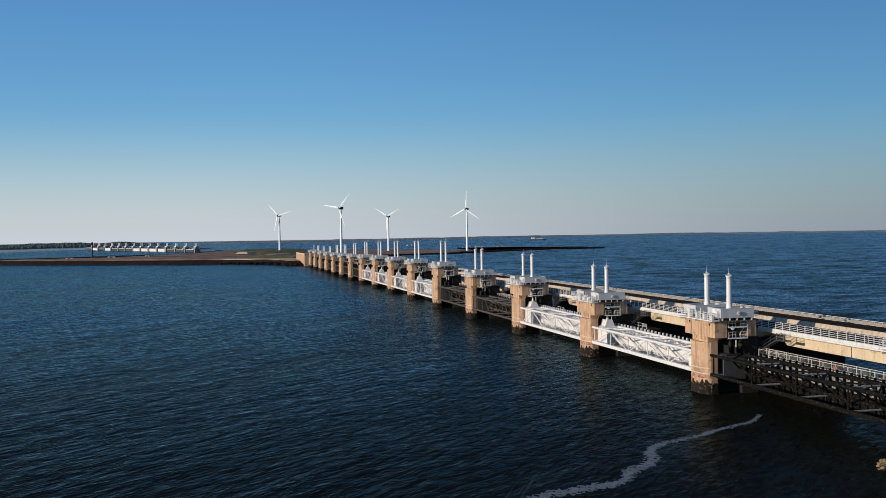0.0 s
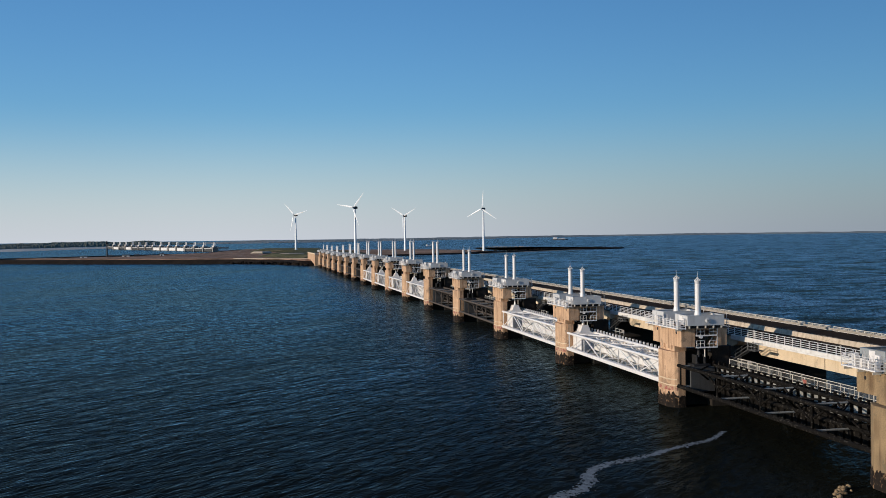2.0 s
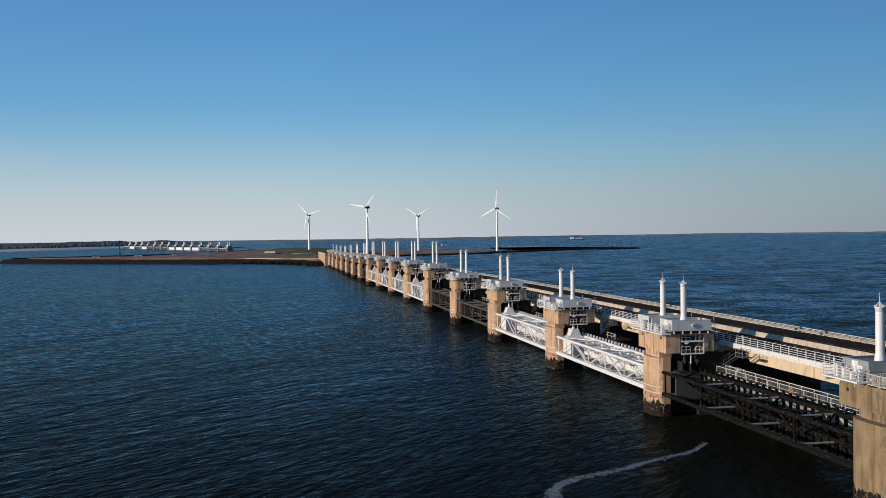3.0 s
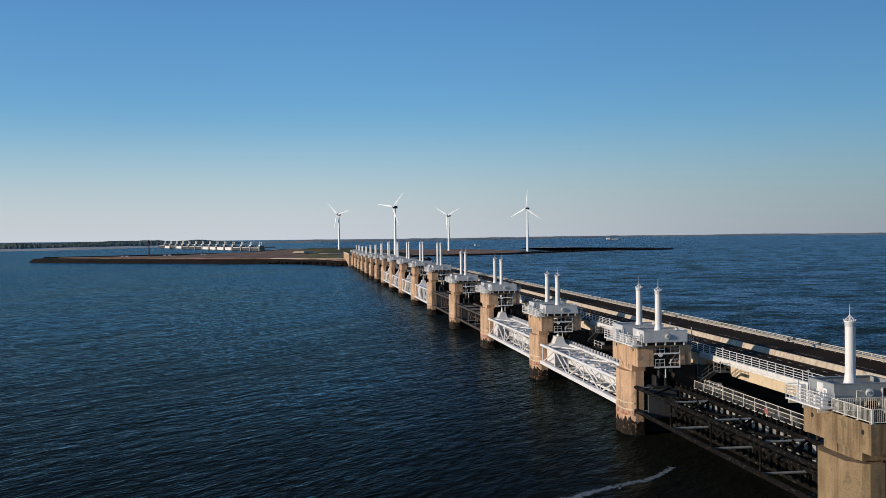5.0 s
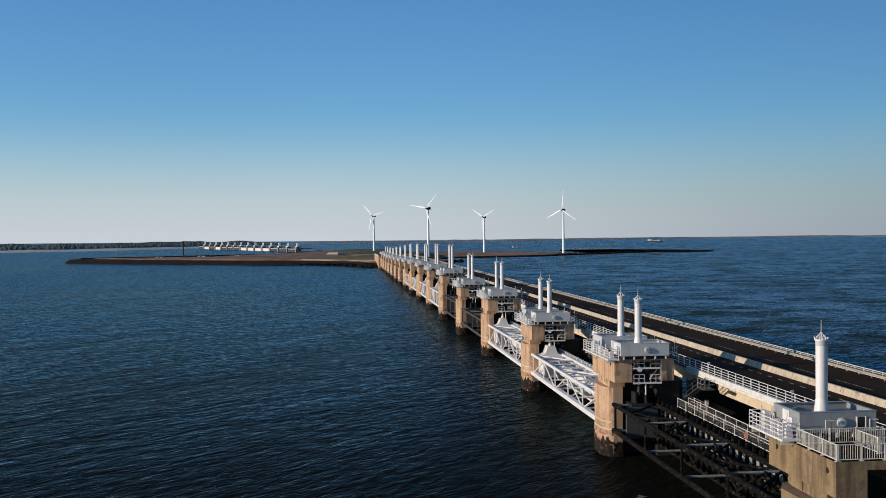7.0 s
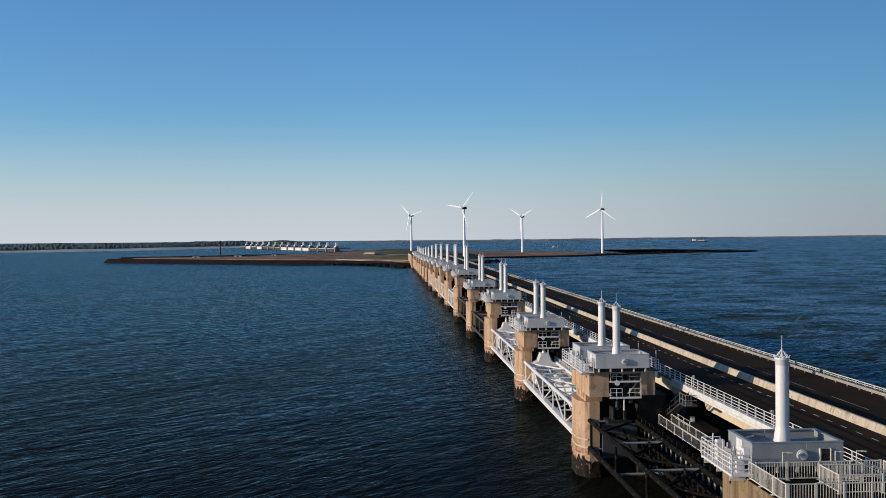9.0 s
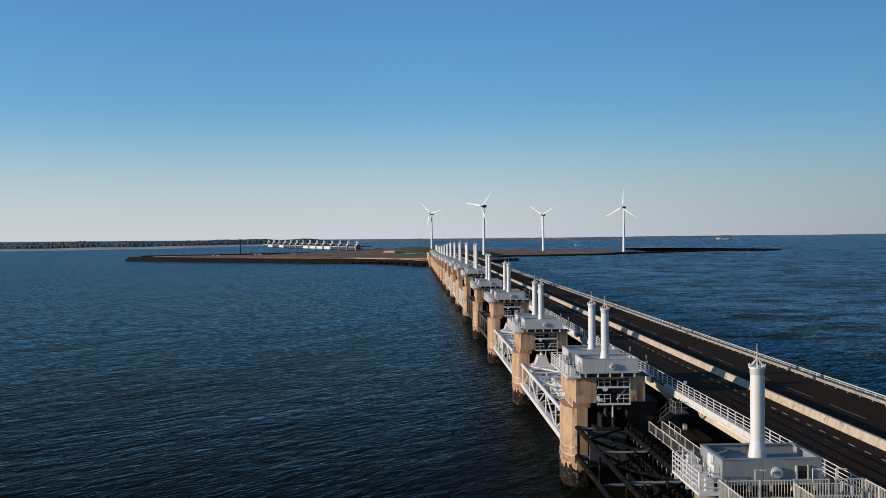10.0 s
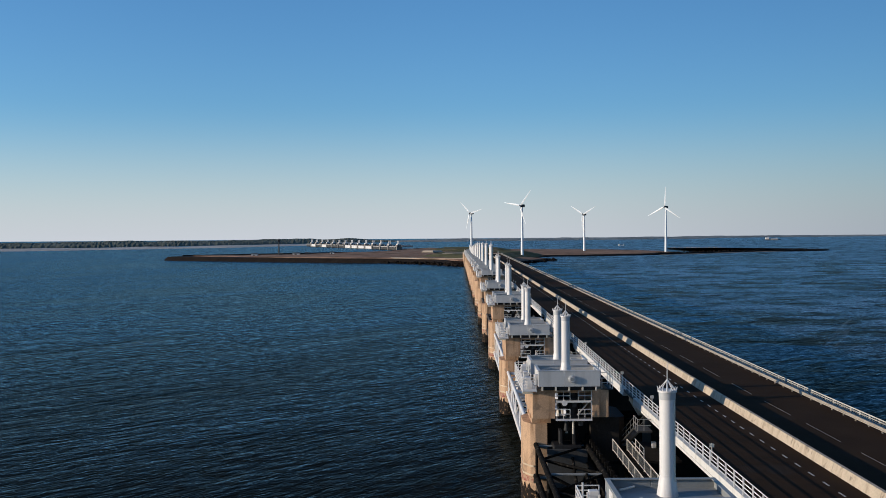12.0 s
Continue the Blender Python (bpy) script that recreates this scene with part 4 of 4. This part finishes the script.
PZ = 11.57
tagged(part("platform", box(B(), -3.15, 4.9, -52.0, -46.2, 11.55, PZ), DARK), "dark steel platform on the end pier", "platform")
build_fence((-3.05, -51.95, PZ), (-3.05, -46.4, PZ))
build_fence((-2.95, -51.95, PZ), (4.8, -51.95, PZ))
build_fence((-2.8, -46.85, PZ), (2.9, -46.85, PZ))
build_fence((0.7, -50.2, PZ), (0.7, -47.7, PZ))
build_fence((0.8, -47.7, PZ), (3.2, -47.7, PZ))
build_fence((0.8, -50.2, PZ), (3.2, -50.2, PZ))
build_fence((3.3, -46.8, PZ), (4.8, -46.8, PZ))
build_fence((4.9, -51.8, PZ), (4.9, -47.0, PZ))


def build_goose(x, y):
    p = thing("bent_pipe", "bent pale steel pipe post on the platform", "pipe", "bent pipes")
    part("post", tube(B(), (0, 0, 0), (0, 0, 1.62), 0.035, 8), GALV, p)
    part("arm", tube(B(), (0, 0, 1.6), (0.5, 0, 1.57), 0.035, 8), GALV, p)
    part("head", tube(B(), (0.28, 0, 1.58), (0.6, 0, 1.55), 0.055, 8), GALV, p)
    part("foot", tube(B(), (0, 0, 0), (0, 0, 0.08), 0.14, 10), GALV, p)
    p.location = (x, y, PZ)
    return p


goose = build_goose(-1.1, -46.65)
copy_thing(goose, pose(2.1, -46.65, PZ))
copy_thing(goose, pose(3.4, -46.65, PZ))


def build_stair(a, b, width, steps, label, skin):
    """Open steel stair from a up to b with two handrails."""
    p = thing("steel_stair", label, "stair", "steel stairs")
    a, b = Vector(a), Vector(b)
    d = b - a
    flat = Vector((d.x, d.y, 0)).normalized()
    side = Vector((-flat.y, flat.x, 0)) * width / 2
    for s in (-1, 1):
        part("stringer", tube(B(), a + side * s, b + side * s, 0.08, 6), skin, p)
        for h in (0.5, 1.0):
            part("handrail", tube(B(), a + side * s + Vector((0, 0, h)), b + side * s + Vector((0, 0, h)), 0.035, 6), skin, p)
        for i in range(4):
            q = a + d * i / 3 + side * s
            part("post", tube(B(), q, q + Vector((0, 0, 1.0)), 0.035, 6), skin, p)
    for i in range(steps):
        q = a + d * (i + 0.5) / steps
        t = box(B(), -width / 2, width / 2, -0.14, 0.14, -0.02, 0.02)
        o = part("tread", t, skin, p)
        o.location = q
        o.rotation_euler = (0, 0, math.atan2(flat.y, flat.x) - math.pi / 2)
    return p


build_stair((3.6, -47.6, 11.57), (6.6, -47.2, 10.3), 0.9, 8, "pale steel stair from the platform to the road", GALV)
build_stair((5.75, 1.0, 6.6), (6.1, -3.9, 8.95), 0.8, 14, "steel stair from the gate walkway to the bridge", SLATE)
for k in (1, 2, 3, 4):
    build_stair((pier_x(k) + 5.75, pier_y(k) - 2.5, 6.6), (pier_x(k) + 6.1, pier_y(k) - 7.4, 8.95), 0.8, 14, "steel stair from the gate walkway to the bridge", SLATE)


def build_landing(y):
    p = thing("service_landing", "service landing with white rails, darkened for shade under the bridge", "landing", "service landings")
    # platform and bracket coloured near black for the shade below the bridge
    part("platform", box(B(), 6.2, 9.6, -6.5, 1.5, 5.9, 6.15), SHADECON, p)
    for yy in (-6.4, -4.4, -2.4, -0.4, 1.4):
        part("post", tube(B(), (6.3, yy, 6.1), (6.3, yy, 7.2), 0.04, 6), WHITE, p)
    for z in (6.65, 7.18):
        part("rail", tube(B(), (6.3, -6.4, z), (6.3, 1.4, z), 0.035, 6), WHITE, p)
    part("bracket", box(B(), 8.6, 9.4, -6.0, 1.2, 4.9, 5.9), SHADECON, p)
    part("stair_head", box(B(), 5.5, 6.8, -7.6, -5.4, 8.85, 8.98), SLATE, p)
    for x, yy in ((5.55, -7.5), (5.55, -6.5), (5.55, -5.5), (6.1, -7.5)):
        part("post", tube(B(), (x, yy, 8.95), (x, yy, 10.0), 0.03, 6), PANEL, p)
    for z in (9.45, 9.98):
        part("rail", tube(B(), (5.55, -7.5, z), (5.55, -5.5, z), 0.03, 6), PANEL, p)
        part("rail", tube(B(), (5.55, -7.5, z), (6.7, -7.5, z), 0.03, 6), PANEL, p)
    part("foot_deck", box(B(), 5.3, 6.3, -0.9, 0.9, 6.3, 6.55), SLATE, p)
    part("lamp_box", box(B(), 8.0, 8.4, -1.4, -0.9, 6.15, 6.7, 0.03), WHITE, p)
    p.location = (0, y, 0)
    return p


landing = build_landing(1.5)
for k in range(1, 5):
    copy_thing(landing, pose(pier_x(k), pier_y(k) - 2.0, 0))


# delineator posts beside the service lane
def build_delineator(x, y):
    p = thing("road_marker_post", "thin pale marker post beside the road", "marker post", "marker posts")
    part("post", tube(B(), (0, 0, 0), (0, 0, 1.25), 0.035, 6), GALV, p)
    part("sign_plate", box(B(), -0.16, 0.16, -0.02, 0.02, 0.95, 1.2), GALV, p)
    p.location = (x, y, DECK)
    return p


mp = build_delineator(7.6, -2.0)
for y in (-23.0, 14.0, 43.0, 88.0):
    copy_thing(mp, pose(7.6, y, DECK))


# ---- foam on the tide line ----
def foam(points, width, seed):
    """A wavering strip of foam along points of (x, y), lying on the water."""
    rnd = random.Random(seed)
    pts = []
    for (x0, y0), (x1, y1) in zip(points, points[1:]):
        n = max(2, int(math.hypot(x1 - x0, y1 - y0) / 0.35))
        for i in range(n):
            f = i / n
            pts.append(Vector((x0 + (x1 - x0) * f, y0 + (y1 - y0) * f)))
    bm = B()
    for i in range(len(pts)):
        f = i / len(pts)
        w = width * (0.35 + 0.8 * f) * (0.7 + 0.6 * noise.noise((i * 0.07, seed, 0)))
        for j in range(16):
            c = pts[i] + Vector((noise.noise((i * 0.05, seed, 5)), noise.noise((i * 0.05, seed, 9)))) * 1.6
            off = rnd.gauss(0, 0.22)
            c = c + Vector((off, rnd.gauss(0, 0.22))) * w
            r = rnd.uniform(0.10, 0.42) * (0.5 + 0.6 * f) * max(0.25, 1 - abs(off))
            m = Matrix.Translation((c.x, c.y, 0.41 + rnd.uniform(0, 0.012))) @ Matrix.Rotation(rnd.uniform(0, 6), 4, "Z") @ Matrix.Diagonal((r, r * rnd.uniform(0.35, 0.8), 1, 1))
            bmesh.ops.create_circle(bm, cap_ends=True, segments=9, radius=1, matrix=m)
    return tagged(part("sea_foam", bm, FOAM), "pale streak of sea foam on dark water", "foam", kind="stuff")


foam([(-4.8, -16.8), (-9.5, -21.5), (-14.3, -24.0), (-22.8, -28.6), (-27.4, -32.2), (-30.2, -35.0), (-31.6, -39.7), (-37.2, -45.2), (-45.0, -48.4), (-54.0, -53.0)], 3.4, 2)


# ---- boats and the island's small things ----
def build_boat(length, label, tall):
    p = thing("boat", label, "boat", "boats")
    h = B()
    outl = [(-0.5, -0.13), (0.3, -0.13), (0.5, 0), (0.3, 0.13), (-0.5, 0.13)]
    prism(h, [(x * length, y * length) for x, y in outl], -0.3, 0.055 * length)
    part("hull", h, SLATE, p, "dark hull")
    part("cabin", box(B(), -0.42 * length, -0.2 * length, -0.09 * length, 0.09 * length, 0.055 * length, tall, 0.2), WHITE, p, "white cabin")
    part("deckhouse", box(B(), -0.1 * length, 0.32 * length, -0.1 * length, 0.1 * length, 0.055 * length, 0.1 * length, 0.2), WHITE, p)
    part("mast", tube(B(), (0.25 * length, 0, 0), (0.25 * length, 0, tall * 1.2), 0.3, 6), WHITE, p)
    return p


boat = build_boat(14, "small white boat on the water beyond the island", 4.0)
boat.matrix_basis = pose(306, 1775, 0, 0, 0, 0)
ship = build_boat(46, "pale cargo ship far out on the water", 8)
ship.matrix_basis = pose(892, 2745, 0, 0, 0, -10)

bt = thing("beacon_tower", "dark steel beacon tower on the island", "tower")
smooth(part("mast", tube(B(), (0, 0, 0), (0, 0, 14), 0.8, 10, 0.5), BLACK, bt))
part("lantern", box(B(), -1.0, 1.0, -1.0, 1.0, 14, 16, 0.2), BLACK, bt)
part("roof", tube(B(), (0, 0, 16), (0, 0, 17.4), 1.1, 10, 0.2), BLACK, bt)
bt.location = (-196, 1000, 4.4)


def build_shed(w, d, h, skin, label):
    p = thing("harbour_shed", label, "shed", "harbour sheds")
    part("wall", box(B(), -w / 2, w / 2, -d / 2, d / 2, 0, h), skin, p)
    part("roof", across(B(), [(-d / 2 - 0.4, h), (0, h + d * 0.18), (d / 2 + 0.4, h)], -w / 2 - 0.4, w / 2 + 0.4), SLATE, p)
    part("door", box(B(), -w * 0.2, w * 0.1, -d / 2 - 0.06, -d / 2, 0, h * 0.7), SLATE, p)
    return p


rs = random.Random(12)
for i in (0, 2, 3, 4, 6):
    s = build_shed(rs.uniform(4, 9), 5, rs.uniform(1.2, 2.0), WHITE if i % 3 == 0 else SLATE, "low pale harbour shed on the island" if i % 3 == 0 else "low grey harbour shed on the island")
    s.location = (-215 + i * 13 + rs.uniform(-4, 4), 985 + i * 9 - 25 + rs.uniform(-8, 8), 4.4)

for strip in ([(-64, 812), (-60, 819), (-14, 778), (-18, 772)], [(-18, 772), (-14, 778), (2, 770), (4, 762)]):
    tagged(part("paving", prism(B(), strip, 4.2, 4.9), PAVE), "pale paved ramp at the bridge end", "ramp", kind="structure")
ab = thing("bridge_abutment", "tan concrete abutment joining the bridge to the island", "abutment")
part("wall", box(B(), 0, 30, 684, 760, -2, 9.6, 0.3), CONCRETE, ab)
part("parapet", box(B(), 0, 0.6, 684, 760, 9.6, 10.6), PALE, ab)
road = across(B(), [(760, 10.1), (900, 6.0), (900, 4.5), (760, 4.5)], 10.6, 28.6)
tagged(part("road", road, ASPHALT), "asphalt road running onto the island", "road", kind="structure")


def boulders(name, spots, size, count, label, seed, skin=ROCK):
    rnd = random.Random(seed)
    bm = B()
    for i in range(count):
        a, b = rnd.choice(spots)
        f = rnd.random()
        c = Vector(a).lerp(Vector(b), f) + Vector((rnd.gauss(0, size), rnd.gauss(0, size), rnd.uniform(-0.3, 0.6) * size))
        r = size * rnd.uniform(0.4, 1.0)
        bmesh.ops.create_icosphere(bm, subdivisions=1, radius=r, matrix=Matrix.Translation(c) @ Matrix.Rotation(rnd.uniform(0, 6), 4, "Z") @ Matrix.Diagonal((1, rnd.uniform(0.6, 1), rnd.uniform(0.5, 0.8), 1)))
    for v in bm.verts:
        v.co += noise.noise_vector(v.co * 0.9) * size * 0.25
    return tagged(part(name, bm, skin), label, "rocks", kind="stuff")


boulders("bank_rocks", [((-66, 789, 1.2), (-30, 752, 1.5)), ((-30, 752, 1.5), (-12, 712, 1.5)), ((-12, 710, 1.5), (2, 684, 0.8)), ((-4, 690, 0.8), (0, 720, 1.5)), ((30, 690, 0.8), (40, 708, 1.5)), ((40, 710, 1.5), (90, 850, 1.0))], 1.8, 260, "dark boulders along the island bank", 6)
boulders("pier_rocks", [((-9.8, -48.9, 0.42), (-7.0, -45.6, 0.5))], 0.34, 34, "tan shell-covered rocks beside the end pier", 9, STAINED)
boulders("breakwater_rocks", [((312, 1396, 2.6), (350, 1392, 2.6)), ((350, 1392, 2.6), (390, 1388, 2.6))], 1.1, 60, "pale rocks on the far arm of the breakwater", 21, BARRIER)
boulders("breakwater_rocks", [((222, 1036, 2.4), (300, 1112, 2.6)), ((300, 1112, 2.6), (380, 1180, 2.6)), ((380, 1180, 2.6), (468, 1214, 2.4))], 1.5, 160, "dark rocks along the near arm of the breakwater", 22)
